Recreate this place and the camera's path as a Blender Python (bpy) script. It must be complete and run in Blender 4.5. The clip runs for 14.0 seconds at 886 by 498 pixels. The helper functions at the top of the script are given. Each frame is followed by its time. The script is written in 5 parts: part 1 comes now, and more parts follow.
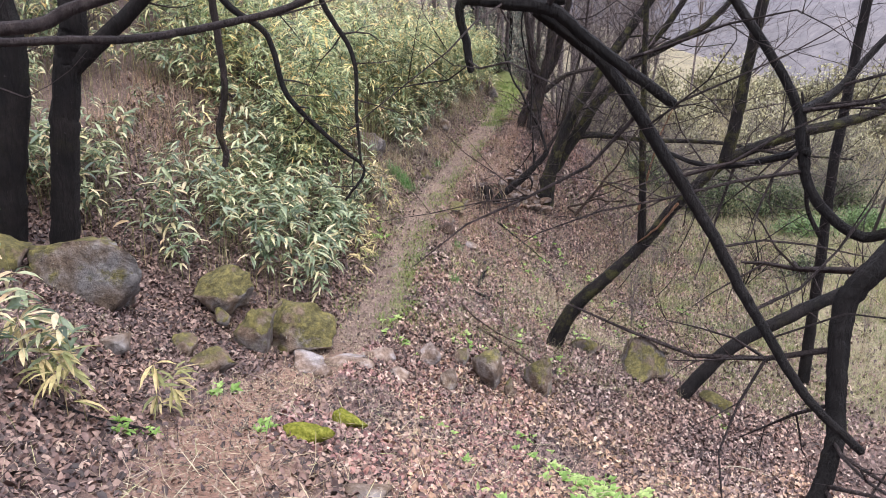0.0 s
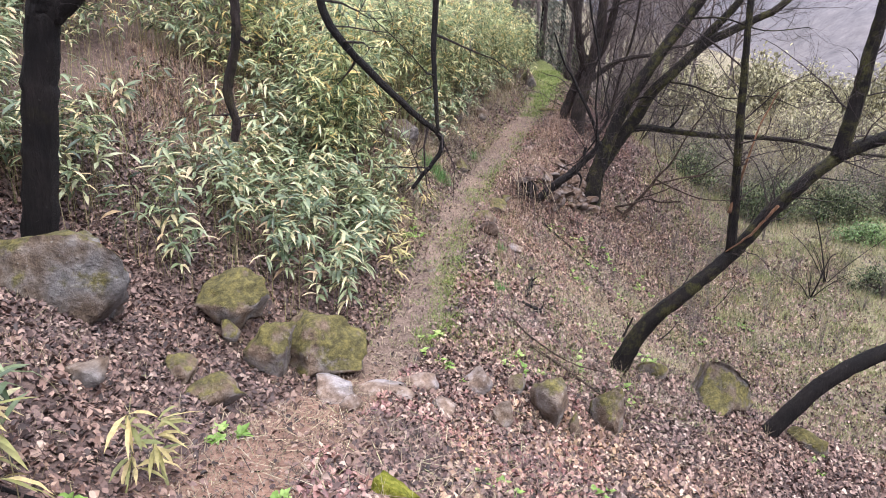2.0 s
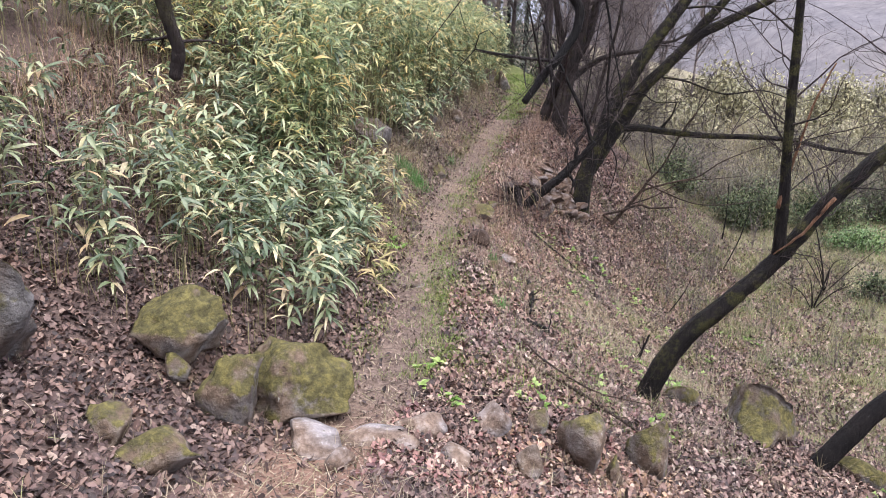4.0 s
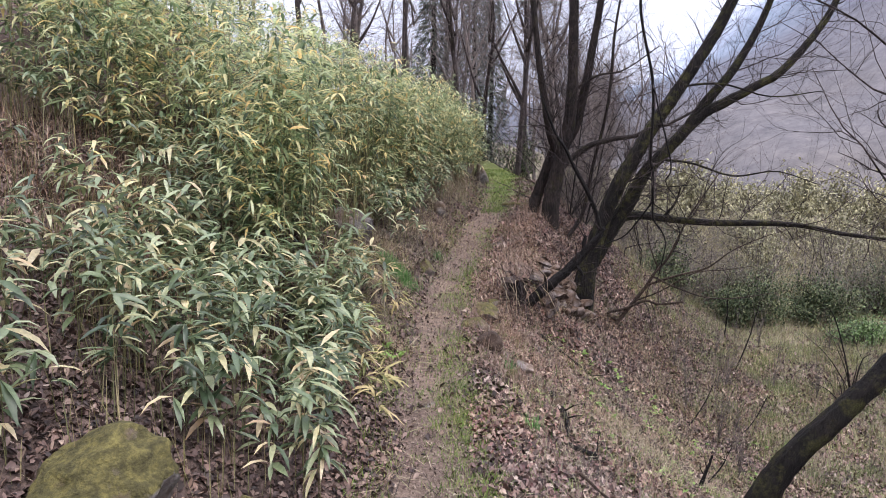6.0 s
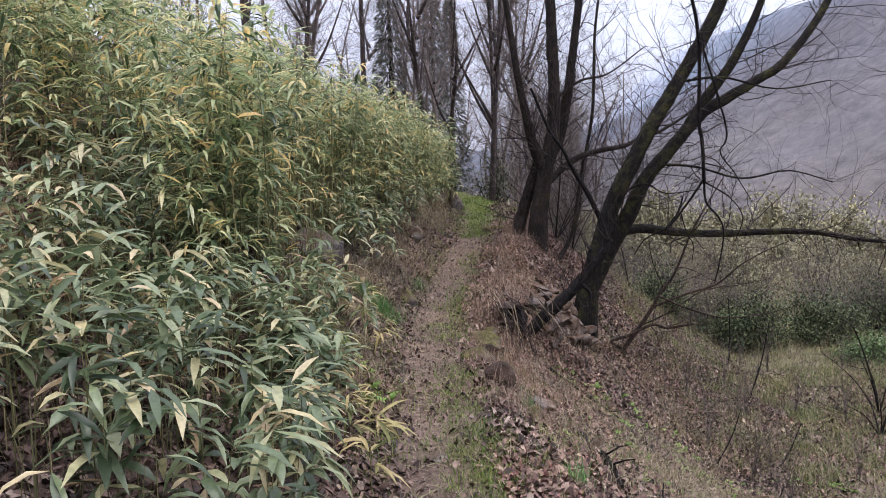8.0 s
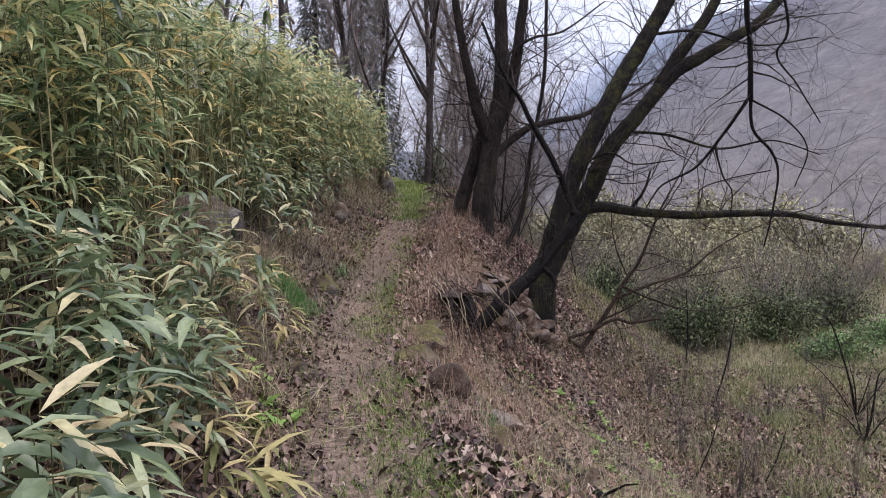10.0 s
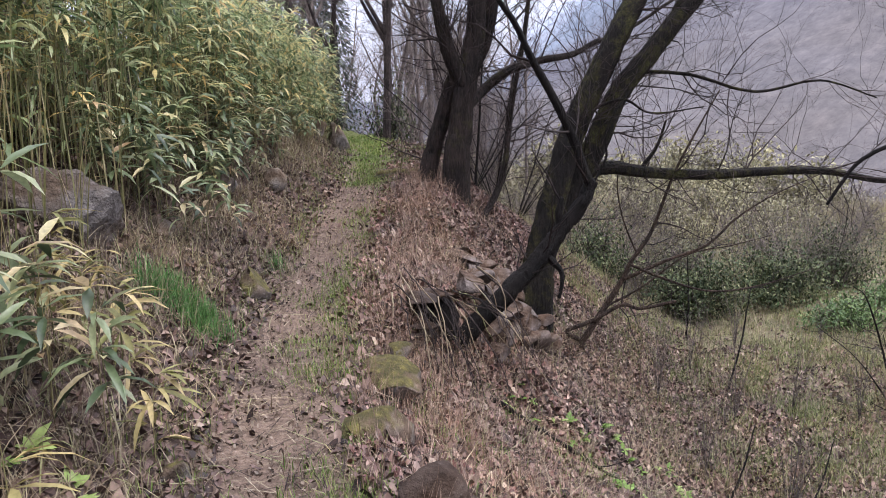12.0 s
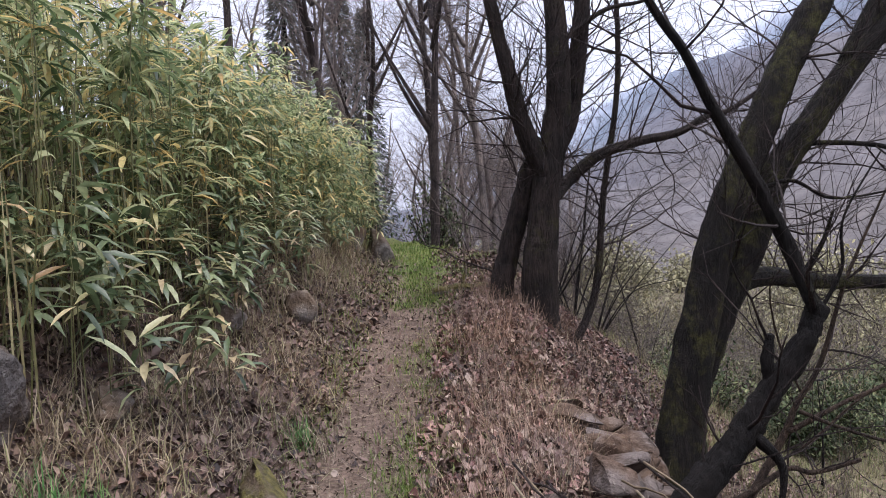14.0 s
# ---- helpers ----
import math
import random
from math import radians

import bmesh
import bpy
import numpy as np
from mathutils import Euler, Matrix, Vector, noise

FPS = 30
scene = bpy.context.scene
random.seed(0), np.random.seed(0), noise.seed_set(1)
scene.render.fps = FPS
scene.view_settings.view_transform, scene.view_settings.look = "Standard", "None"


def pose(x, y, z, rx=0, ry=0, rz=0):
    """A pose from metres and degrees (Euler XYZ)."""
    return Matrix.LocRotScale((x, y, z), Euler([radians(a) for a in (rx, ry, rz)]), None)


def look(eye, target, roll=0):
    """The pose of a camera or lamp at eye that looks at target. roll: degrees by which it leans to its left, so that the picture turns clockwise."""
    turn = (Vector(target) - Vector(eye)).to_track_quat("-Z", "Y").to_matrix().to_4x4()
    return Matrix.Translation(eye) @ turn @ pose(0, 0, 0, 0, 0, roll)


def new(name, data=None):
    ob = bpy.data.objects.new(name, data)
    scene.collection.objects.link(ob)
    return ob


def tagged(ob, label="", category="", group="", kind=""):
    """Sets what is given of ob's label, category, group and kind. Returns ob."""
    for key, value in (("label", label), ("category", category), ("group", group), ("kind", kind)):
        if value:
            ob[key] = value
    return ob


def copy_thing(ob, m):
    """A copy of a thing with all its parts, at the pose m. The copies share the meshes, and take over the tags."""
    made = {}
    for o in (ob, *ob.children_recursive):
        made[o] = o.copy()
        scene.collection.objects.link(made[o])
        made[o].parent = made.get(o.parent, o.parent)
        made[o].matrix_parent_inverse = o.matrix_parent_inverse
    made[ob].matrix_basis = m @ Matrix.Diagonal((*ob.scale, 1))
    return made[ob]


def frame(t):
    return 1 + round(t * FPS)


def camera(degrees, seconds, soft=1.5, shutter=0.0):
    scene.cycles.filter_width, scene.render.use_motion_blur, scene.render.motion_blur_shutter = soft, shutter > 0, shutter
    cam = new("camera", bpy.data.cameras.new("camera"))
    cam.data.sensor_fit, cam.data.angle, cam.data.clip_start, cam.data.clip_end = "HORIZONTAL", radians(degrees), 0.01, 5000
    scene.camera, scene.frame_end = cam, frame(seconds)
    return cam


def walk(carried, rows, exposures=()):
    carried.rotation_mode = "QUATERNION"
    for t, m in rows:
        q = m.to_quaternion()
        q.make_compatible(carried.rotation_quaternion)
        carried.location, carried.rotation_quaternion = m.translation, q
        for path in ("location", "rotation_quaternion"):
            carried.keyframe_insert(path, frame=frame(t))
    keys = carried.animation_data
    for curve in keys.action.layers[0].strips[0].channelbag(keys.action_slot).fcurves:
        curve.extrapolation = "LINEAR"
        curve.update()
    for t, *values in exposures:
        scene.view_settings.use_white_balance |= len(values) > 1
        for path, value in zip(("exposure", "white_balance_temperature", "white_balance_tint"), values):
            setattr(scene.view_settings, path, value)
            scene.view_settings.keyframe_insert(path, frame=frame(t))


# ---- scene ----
cam = camera(61.2, 14.0, soft=0.9)
METRES, EYE, TILT, LEAN, TURN = 14.0, 1.5, -20.0, -1.0, 0.0
ROWS = [
    (0.0, 0.0, 0.0, 0.0, 0.0, 0.0, 0.0),
    (0.5, -0.0109, 0.0319, 0.0008, 0.32, -0.48, 0.45),
    (1.0, -0.0199, 0.062, 0.0025, 1.0, -0.67, -0.28),
    (1.5, -0.0255, 0.0933, 0.0048, 1.2, -0.76, -1.19),
    (2.0, -0.0317, 0.1218, 0.0055, 1.1, -0.24, -1.41),
    (4.5, -0.0724, 0.2685, -0.004, -3.83, 2.58, 0.29),
    (5.0, -0.0812, 0.303, -0.004, -5.25, 5.93, 0.74),
    (5.5, -0.09, 0.3378, -0.0043, -5.7, 6.22, 1.02),
    (6.0, -0.0989, 0.3737, -0.0008, -5.61, 9.61, 1.89),
    (6.5, -0.106, 0.4042, 0.0002, -5.4, 11.14, 3.53),
    (7.0, -0.1109, 0.4364, 0.0008, -6.65, 12.01, 5.03),
    (9.5, -0.0974, 0.6058, -0.0023, -10.85, 13.82, 5.25),
    (10.0, -0.0874, 0.6451, 0.0076, -13.26, 12.99, 6.62),
    (10.5, -0.074, 0.6819, 0.0181, -14.55, 12.55, 7.54),
    (11.0, -0.0668, 0.7212, 0.0323, -15.41, 11.8, 7.99),
    (11.5, -0.0559, 0.7565, 0.0479, -15.74, 9.66, 9.07),
    (12.0, -0.0498, 0.7924, 0.0632, -15.94, 8.87, 8.39),
    (12.5, -0.0386, 0.83, 0.0771, -15.64, 11.06, 7.84),
    (13.0, -0.0372, 0.8668, 0.0898, -15.15, 15.26, 7.2),
    (13.5, -0.0309, 0.9127, 0.1038, -14.12, 18.27, 6.79),
    (14.0, -0.0296, 0.9544, 0.1186, -13.1, 17.33, 9.4),
]
walk(cam, [(t, pose(0, 0, EYE, TILT, LEAN, TURN) @ pose(METRES * x, METRES * y, METRES * z, 90 + pitch, roll, yaw)) for t, x, y, z, yaw, pitch, roll in ROWS],
     exposures=[(0.0, 1.66), (1.0, 1.78), (2.0, 1.82), (4.5, 1.65), (6.0, 1.32), (7.0, 0.98), (9.5, 0.96), (11.0, 0.95), (12.0, 1.32), (13.0, 1.1), (13.5, 0.95), (14.0, 1.1)])


# ---- world and light ----
world = bpy.data.worlds.new("overcast_sky")
scene.world = world
world.use_nodes = True
_n, _l = world.node_tree.nodes, world.node_tree.links
_sky = _n.new("ShaderNodeTexSky")
_sky.sky_type, _sky.sun_disc = "NISHITA", False
_sky.sun_elevation, _sky.sun_rotation = radians(70), radians(139)
_sky.air_density, _sky.dust_density, _sky.ozone_density = 1.0, 4.0, 1.0
_mix = _n.new("ShaderNodeMix")
_mix.data_type = "RGBA"
_mix.inputs[0].default_value = 0.8
_tc, _sep, _lift, _cloud = _n.new("ShaderNodeTexCoord"), _n.new("ShaderNodeSeparateXYZ"), _n.new("ShaderNodeMath"), _n.new("ShaderNodeMix")
_lift.operation = "MULTIPLY_ADD"
_lift.inputs[1].default_value, _lift.inputs[2].default_value, _lift.use_clamp = 0.9, 0.1, True
_cloud.data_type = "RGBA"
_cloud.inputs[6].default_value, _cloud.inputs[7].default_value = (3.9, 4.1, 5.35, 1), (10.6, 10.7, 13.2, 1)
_l.new(_tc.outputs["Generated"], _sep.inputs[0])
_l.new(_sep.outputs["Z"], _lift.inputs[0])
_l.new(_lift.outputs[0], _cloud.inputs[0])
_l.new(_cloud.outputs[2], _mix.inputs[7])
_l.new(_sky.outputs[0], _mix.inputs[6])
_l.new(_mix.outputs[2], _n["Background"].inputs[0])
_n["Background"].inputs[1].default_value = 0.105

sun = new("sun", bpy.data.lights.new("sun", "SUN"))
sun.data.energy, sun.data.angle, sun.data.color = 1.5, radians(50), (1.0, 0.97, 0.93)
sun.matrix_world = look((0, 0, 30), (-7, 8, 0))


# ---- terrain ----
TRAIL = ((-14, 1.5, 5.0), (-6, 0.6, 2.1), (0, 0.0, 0.0), (2, -0.8, -0.66), (4, -1.4, -1.42), (6, -1.65, -2.2), (8, -1.42, -2.95),
         (10, -0.85, -3.08), (12, -0.65, -3.05), (14, -0.4, -3.0), (16, -0.1, -2.98), (18, 0.45, -2.82), (20, 1.15, -2.42),
         (22, 1.75, -2.15), (24, 2.1, -1.95), (28, 1.9, -1.7), (34, -0.5, -1.4), (45, -6, -0.8))


def spline(y, k):
    """Smooth curve through column k of TRAIL (Catmull-Rom in y)."""
    ys = np.array([r[0] for r in TRAIL], float)
    vs = np.array([r[k] for r in TRAIL], float)
    m = np.gradient(vs, ys)
    y = np.clip(np.asarray(y, float), ys[0], ys[-1])
    i = np.clip(np.searchsorted(ys, y, side="right") - 1, 0, len(ys) - 2)
    h = ys[i + 1] - ys[i]
    s = (y - ys[i]) / h
    return ((2 * s**3 - 3 * s**2 + 1) * vs[i] + (s**3 - 2 * s**2 + s) * h * m[i]
            + (-2 * s**3 + 3 * s**2) * vs[i + 1] + (s**3 - s**2) * h * m[i + 1])


def step(a, b, v):
    s = np.clip((np.asarray(v, float) - a) / (b - a), 0, 1)
    return s * s * (3 - 2 * s)


def waves(x, y):
    """Unevenness of the ground, in metres."""
    x, y = np.asarray(x, float), np.asarray(y, float)
    return (0.05 * np.sin(1.3 * x + 0.7 * y + 0.4) * np.sin(0.9 * y - 0.6 * x + 1.1) + 0.03 * np.sin(2.9 * x - 1.7 * y) * np.sin(2.3 * y + 1.1 * x + 2)
            + 0.012 * np.sin(6.1 * x + 3.7 * y) * np.sin(5.3 * y - 4.1 * x + 0.7) + 0.006 * np.sin(13 * x + 5 * y) * np.sin(11 * y - 7 * x))


def height(x, y):
    """The ground's height: a trail across a hillside that rises to the left and drops to a terrace on the right."""
    x, y = np.asarray(x, float), np.asarray(y, float)
    u, zt = x - spline(y, 1), spline(y, 2)
    k = 0.36 + 0.36 * step(10, 14.5, y) + 0.25 * step(15.4, 16.8, y) * step(24, 20, y)
    right = np.maximum(u - 0.45 - 0.75 * step(15.6, 16.8, y) * step(25, 22, y), 0)
    low = zt - k * right
    floor = -5.75 - 0.02 * np.maximum(x - 8, 0) + 0.25 * np.maximum(8 - y, 0) * step(9, 2, y)
    low = 0.5 * (low + floor + np.sqrt((low - floor) ** 2 + 0.15)) - 0.5 * (np.sqrt((zt - floor) ** 2 + 0.15) - (zt - floor))
    low = np.where(right > 0, low, zt)
    valley = step(26, 70, x) * 22
    left = np.maximum(-u - 0.4, 0)
    bank = (0.04 + 0.26 * step(12.5, 14.5, y) * step(27, 21, y)) * step(0, 0.55, left)
    up = bank + 0.48 * left * step(0, 1.2, left)
    up = np.where(up > 12, 12 + (up - 12) * 0.25, up)
    dish = -0.035 * np.exp(-((u / 0.33) ** 2))
    rough = waves(x, y) * (0.35 + 0.65 * step(0.3, 0.8, np.abs(u)))
    return low + up + dish + rough - valley
# ---- end of terrain ----


# ---- materials ----
def material(name, rough=0.85, bump=0.0, bump_scale=60.0, spec=0.3):
    m = bpy.data.materials.new(name)
    m.use_nodes = True
    nt = m.node_tree
    b = nt.nodes["Principled BSDF"]
    b.inputs["Roughness"].default_value = rough
    b.inputs["Specular IOR Level"].default_value = spec
    if bump:
        tc, no, bu = nt.nodes.new("ShaderNodeTexCoord"), nt.nodes.new("ShaderNodeTexNoise"), nt.nodes.new("ShaderNodeBump")
        no.inputs["Scale"].default_value, no.inputs["Detail"].default_value, no.inputs["Roughness"].default_value = bump_scale, 6, 0.65
        bu.inputs["Strength"].default_value, bu.inputs["Distance"].default_value = bump, 0.03
        nt.links.new(tc.outputs["Object"], no.inputs["Vector"])
        nt.links.new(no.outputs["Fac"], bu.inputs["Height"])
        nt.links.new(bu.outputs["Normal"], b.inputs["Normal"])
    return m, nt, b


def ramp(nt, source, stops, constant=False):
    r = nt.nodes.new("ShaderNodeValToRGB")
    r.color_ramp.interpolation = "CONSTANT" if constant else "LINEAR"
    while len(r.color_ramp.elements) < len(stops):
        r.color_ramp.elements.new(0.5)
    for e, (p, c) in zip(r.color_ramp.elements, stops):
        e.position, e.color = p, (*c, 1)
    nt.links.new(source, r.inputs["Fac"])
    return r.outputs["Color"]


def noise_of(nt, scale, detail=5, rough=0.6, coords="Object", stretch=(1, 1, 1)):
    tc, mp, no = nt.nodes.new("ShaderNodeTexCoord"), nt.nodes.new("ShaderNodeMapping"), nt.nodes.new("ShaderNodeTexNoise")
    mp.inputs["Scale"].default_value = stretch
    no.inputs["Scale"].default_value, no.inputs["Detail"].default_value, no.inputs["Roughness"].default_value = scale, detail, rough
    nt.links.new(tc.outputs[coords], mp.inputs["Vector"])
    nt.links.new(mp.outputs["Vector"], no.inputs["Vector"])
    return no.outputs["Fac"]


def blend(nt, fac, a, b, mode="MIX"):
    x = nt.nodes.new("ShaderNodeMix")
    x.data_type, x.blend_type = "RGBA", mode
    for sock, v in ((x.inputs[0], fac), (x.inputs[6], a), (x.inputs[7], b)):
        if isinstance(v, (int, float)):
            sock.default_value = v
        elif isinstance(v, tuple):
            sock.default_value = (*v, 1)
        else:
            nt.links.new(v, sock)
    return x.outputs[2]


def maths(nt, op, a, b=0.0, c=0.0):
    x = nt.nodes.new("ShaderNodeMath")
    x.operation = op
    for sock, v in zip(x.inputs, (a, b, c)):
        if isinstance(v, (int, float)):
            sock.default_value = v
        else:
            nt.links.new(v, sock)
    return x.outputs[0]


def scattered(name, stops, rough=0.75, spec=0.3, through_light=0.0):
    """Many small pieces: each island takes its own colour from the stops."""
    m, nt, b = material(name, rough, spec=spec)
    geo, info = nt.nodes.new("ShaderNodeNewGeometry"), nt.nodes.new("ShaderNodeObjectInfo")
    rnd = maths(nt, "FRACT", maths(nt, "ADD", geo.outputs["Random Per Island"], maths(nt, "MULTIPLY", info.outputs["Random"], 7.31)))
    col = ramp(nt, rnd, stops)
    spot = ramp(nt, noise_of(nt, 35, 4), [(0.3, (0.72, 0.72, 0.72)), (0.7, (1.2, 1.18, 1.15))])
    col = blend(nt, 1.0, col, spot, "MULTIPLY")
    patch = ramp(nt, noise_of(nt, 0.9, 2), [(0.35, (0.85, 0.87, 0.9)), (0.65, (1.12, 1.08, 1.0))])
    col = blend(nt, 1.0, col, patch, "MULTIPLY")
    nt.links.new(col, b.inputs["Base Color"])
    if through_light:
        tr, mx = nt.nodes.new("ShaderNodeBsdfTranslucent"), nt.nodes.new("ShaderNodeMixShader")
        mx.inputs[0].default_value = through_light
        nt.links.new(col, tr.inputs["Color"])
        nt.links.new(b.outputs[0], mx.inputs[1])
        nt.links.new(tr.outputs[0], mx.inputs[2])
        nt.links.new(mx.outputs[0], nt.nodes["Material Output"].inputs["Surface"])
    return m


def attr(nt, name):
    a = nt.nodes.new("ShaderNodeAttribute")
    a.attribute_name = name
    return a.outputs["Fac"]


def ground_material():
    m, nt, b = material("forest_soil", 0.9, 0.9, 28.0, 0.25)
    litter = ramp(nt, noise_of(nt, 16, 8, 0.75), [(0.25, (0.02, 0.014, 0.013)), (0.42, (0.065, 0.046, 0.041)), (0.58, (0.13, 0.092, 0.08)), (0.75, (0.24, 0.18, 0.15))])
    earth = ramp(nt, noise_of(nt, 26, 9, 0.78), [(0.3, (0.05, 0.036, 0.03)), (0.5, (0.15, 0.109, 0.089)), (0.72, (0.28, 0.218, 0.183))])
    meadow = ramp(nt, noise_of(nt, 12, 9, 0.8), [(0.28, (0.04, 0.036, 0.022)), (0.5, (0.17, 0.15, 0.094)), (0.7, (0.34, 0.31, 0.2))])
    green = ramp(nt, noise_of(nt, 30, 6, 0.7), [(0.3, (0.06, 0.075, 0.025)), (0.7, (0.2, 0.23, 0.075))])
    worn = maths(nt, "MULTIPLY_ADD", maths(nt, "SUBTRACT", noise_of(nt, 5, 6, 0.7), 0.5), 1.1, attr(nt, "worn"))
    worn = ramp(nt, worn, [(0.35, (0, 0, 0)), (0.62, (1, 1, 1))])
    grassy = ramp(nt, maths(nt, "MULTIPLY_ADD", maths(nt, "SUBTRACT", noise_of(nt, 3, 6, 0.7), 0.5), 1.3, attr(nt, "meadow")), [(0.35, (0, 0, 0)), (0.75, (1, 1, 1))])
    mossy = ramp(nt, maths(nt, "MULTIPLY_ADD", maths(nt, "SUBTRACT", noise_of(nt, 4, 6, 0.7), 0.5), 1.6, attr(nt, "green")), [(0.45, (0, 0, 0)), (0.85, (1, 1, 1))])
    col = blend(nt, grassy, litter, meadow)
    col = blend(nt, worn, col, earth)
    clay = ramp(nt, noise_of(nt, 24, 9, 0.78), [(0.3, (0.075, 0.042, 0.03)), (0.5, (0.2, 0.118, 0.086)), (0.72, (0.34, 0.225, 0.175))])
    col = blend(nt, attr(nt, "clay"), col, clay)
    col = blend(nt, mossy, col, green)
    big = ramp(nt, noise_of(nt, 0.7, 3), [(0.35, (0.78, 0.76, 0.76)), (0.65, (1.15, 1.12, 1.08))])
    nt.links.new(blend(nt, 1.0, col, big, "MULTIPLY"), b.inputs["Base Color"])
    return m


def bark_material(name, dark, light, moss=0.25):
    m, nt, b = material(name, 0.8, 1.0, 38.0, 0.2)
    bump = nt.nodes["Bump"]
    bump.inputs["Distance"].default_value = 0.06
    grain = noise_of(nt, 34, 9, 0.75, stretch=(1, 1, 0.2))
    nt.links.new(grain, bump.inputs["Height"])
    col = ramp(nt, grain, [(0.34, dark), (0.52, tuple((p + q) / 2 for p, q in zip(dark, light))), (0.68, light)])
    patch = ramp(nt, noise_of(nt, 3.5, 5, 0.6), [(0.35, (0.55, 0.55, 0.58)), (0.65, (1.35, 1.25, 1.2))])
    col = blend(nt, 1.0, col, patch, "MULTIPLY")
    green = ramp(nt, noise_of(nt, 4, 7, 0.72), [(0.58 - moss * 0.22, (0, 0, 0)), (0.72, (min(moss * 2.2, 0.9),) * 3)])
    col = blend(nt, green, col, ramp(nt, noise_of(nt, 70, 4), [(0.35, (0.03, 0.032, 0.008)), (0.65, (0.13, 0.125, 0.035))]))
    pale = ramp(nt, noise_of(nt, 22, 5, 0.7), [(0.64, (0, 0, 0)), (0.7, (0.55, 0.55, 0.55))])
    col = blend(nt, pale, col, tuple(min(1, c * 1.9 + 0.03) for c in light))
    nt.links.new(col, b.inputs["Base Color"])
    return m


def rock_material(name, moss, tint=(1.0, 1.0, 1.0)):
    """moss: 0 bare stone, 1 covered on all upper faces."""
    m, nt, b = material(name, 0.9, 0.8, 6.0, 0.2)
    nt.nodes["Bump"].inputs["Distance"].default_value = 0.08
    info = nt.nodes.new("ShaderNodeObjectInfo")
    grey = ramp(nt, noise_of(nt, 7, 9, 0.75), [(0.3, (0.03, 0.026, 0.025)), (0.45, (0.11, 0.1, 0.095)), (0.58, (0.19, 0.172, 0.165)), (0.72, (0.32, 0.3, 0.29))])
    brown = ramp(nt, noise_of(nt, 9, 9, 0.75), [(0.3, (0.025, 0.018, 0.014)), (0.5, (0.12, 0.085, 0.062)), (0.72, (0.25, 0.19, 0.14))])
    stone = blend(nt, ramp(nt, noise_of(nt, 2.3, 5, 0.6), [(0.42, (0, 0, 0)), (0.6, (1, 1, 1))]), brown, grey)
    lichen = ramp(nt, noise_of(nt, 24, 5, 0.65), [(0.62, (0, 0, 0)), (0.7, (0.45, 0.45, 0.45))])
    stone = blend(nt, lichen, stone, (0.36, 0.35, 0.32))
    stone = blend(nt, 1.0, stone, tint, "MULTIPLY")
    green = ramp(nt, noise_of(nt, 14, 8, 0.75), [(0.3, (0.02, 0.019, 0.011)), (0.5, (0.075, 0.066, 0.027)), (0.72, (0.18, 0.155, 0.052))])
    geo, sep = nt.nodes.new("ShaderNodeNewGeometry"), nt.nodes.new("ShaderNodeSeparateXYZ")
    nt.links.new(geo.outputs["Normal"], sep.inputs[0])
    f = maths(nt, "MULTIPLY_ADD", sep.outputs["Z"], 0.42, maths(nt, "MULTIPLY_ADD", noise_of(nt, 3.2, 6, 0.7), 1.5, moss - 1.02))
    f = maths(nt, "ADD", f, maths(nt, "MULTIPLY", info.outputs["Random"], 0.12))
    nt.links.new(blend(nt, ramp(nt, f, [(0.38, (0, 0, 0)), (0.55, (1, 1, 1))]), stone, green), b.inputs["Base Color"])
    return m


MAT_GROUND = ground_material()
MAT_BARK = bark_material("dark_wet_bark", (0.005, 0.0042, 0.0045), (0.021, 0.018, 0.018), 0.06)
MAT_BARK_GREY = bark_material("grey_brown_bark", (0.01, 0.008, 0.0078), (0.055, 0.043, 0.04), 0.2)
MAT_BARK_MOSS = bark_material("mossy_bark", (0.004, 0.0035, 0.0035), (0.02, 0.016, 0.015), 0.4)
MAT_DEADWOOD = bark_material("rotten_dead_wood", (0.014, 0.01, 0.008), (0.1, 0.072, 0.055), 0.1)
MAT_TWIG = bark_material("thin_twig_bark", (0.018, 0.014, 0.015), (0.09, 0.072, 0.07), 0.03)
# Distance haze painted into these barks: greyer and paler; nearer brush shares the first.
MAT_FAR = bark_material("haze_paled_twig_bark", (0.1, 0.086, 0.082), (0.3, 0.265, 0.25), 0.03)
MAT_BARK_HAZY = bark_material("haze_greyed_bark", (0.03, 0.025, 0.025), (0.12, 0.1, 0.096), 0.1)
MAT_SPLIT = bark_material("split_orange_wood", (0.06, 0.034, 0.02), (0.26, 0.15, 0.09), 0.0)
MAT_ROCK = rock_material("bare_grey_stone", 0.1)
MAT_BANK_STONE = rock_material("brown_bank_stone", -0.1, (0.74, 0.67, 0.65))
MAT_CRAG = rock_material("cracked_grey_stone", 0.0, (0.8, 0.8, 0.82))
MAT_CRAG.node_tree.nodes["Bump"].inputs["Distance"].default_value = 0.22
MAT_SLAB = rock_material("dark_damp_slab", -0.1, (0.42, 0.37, 0.36))
MAT_ROCK_PALE = rock_material("pale_trodden_stone", 0.0, (1.3, 1.3, 1.36))
MAT_ROCK_GREYMOSS = rock_material("grey_stone_with_moss_patches", 0.43, (0.82, 0.85, 0.87))
MAT_ROCK_HALF = rock_material("half_mossy_stone", 0.46)
MAT_ROCK_MOSS = rock_material("mossy_stone", 0.57)
MAT_ROCK_BRIGHT, _nt, _b = material("bright_moss", 0.95, 1.0, 70.0, 0.1)
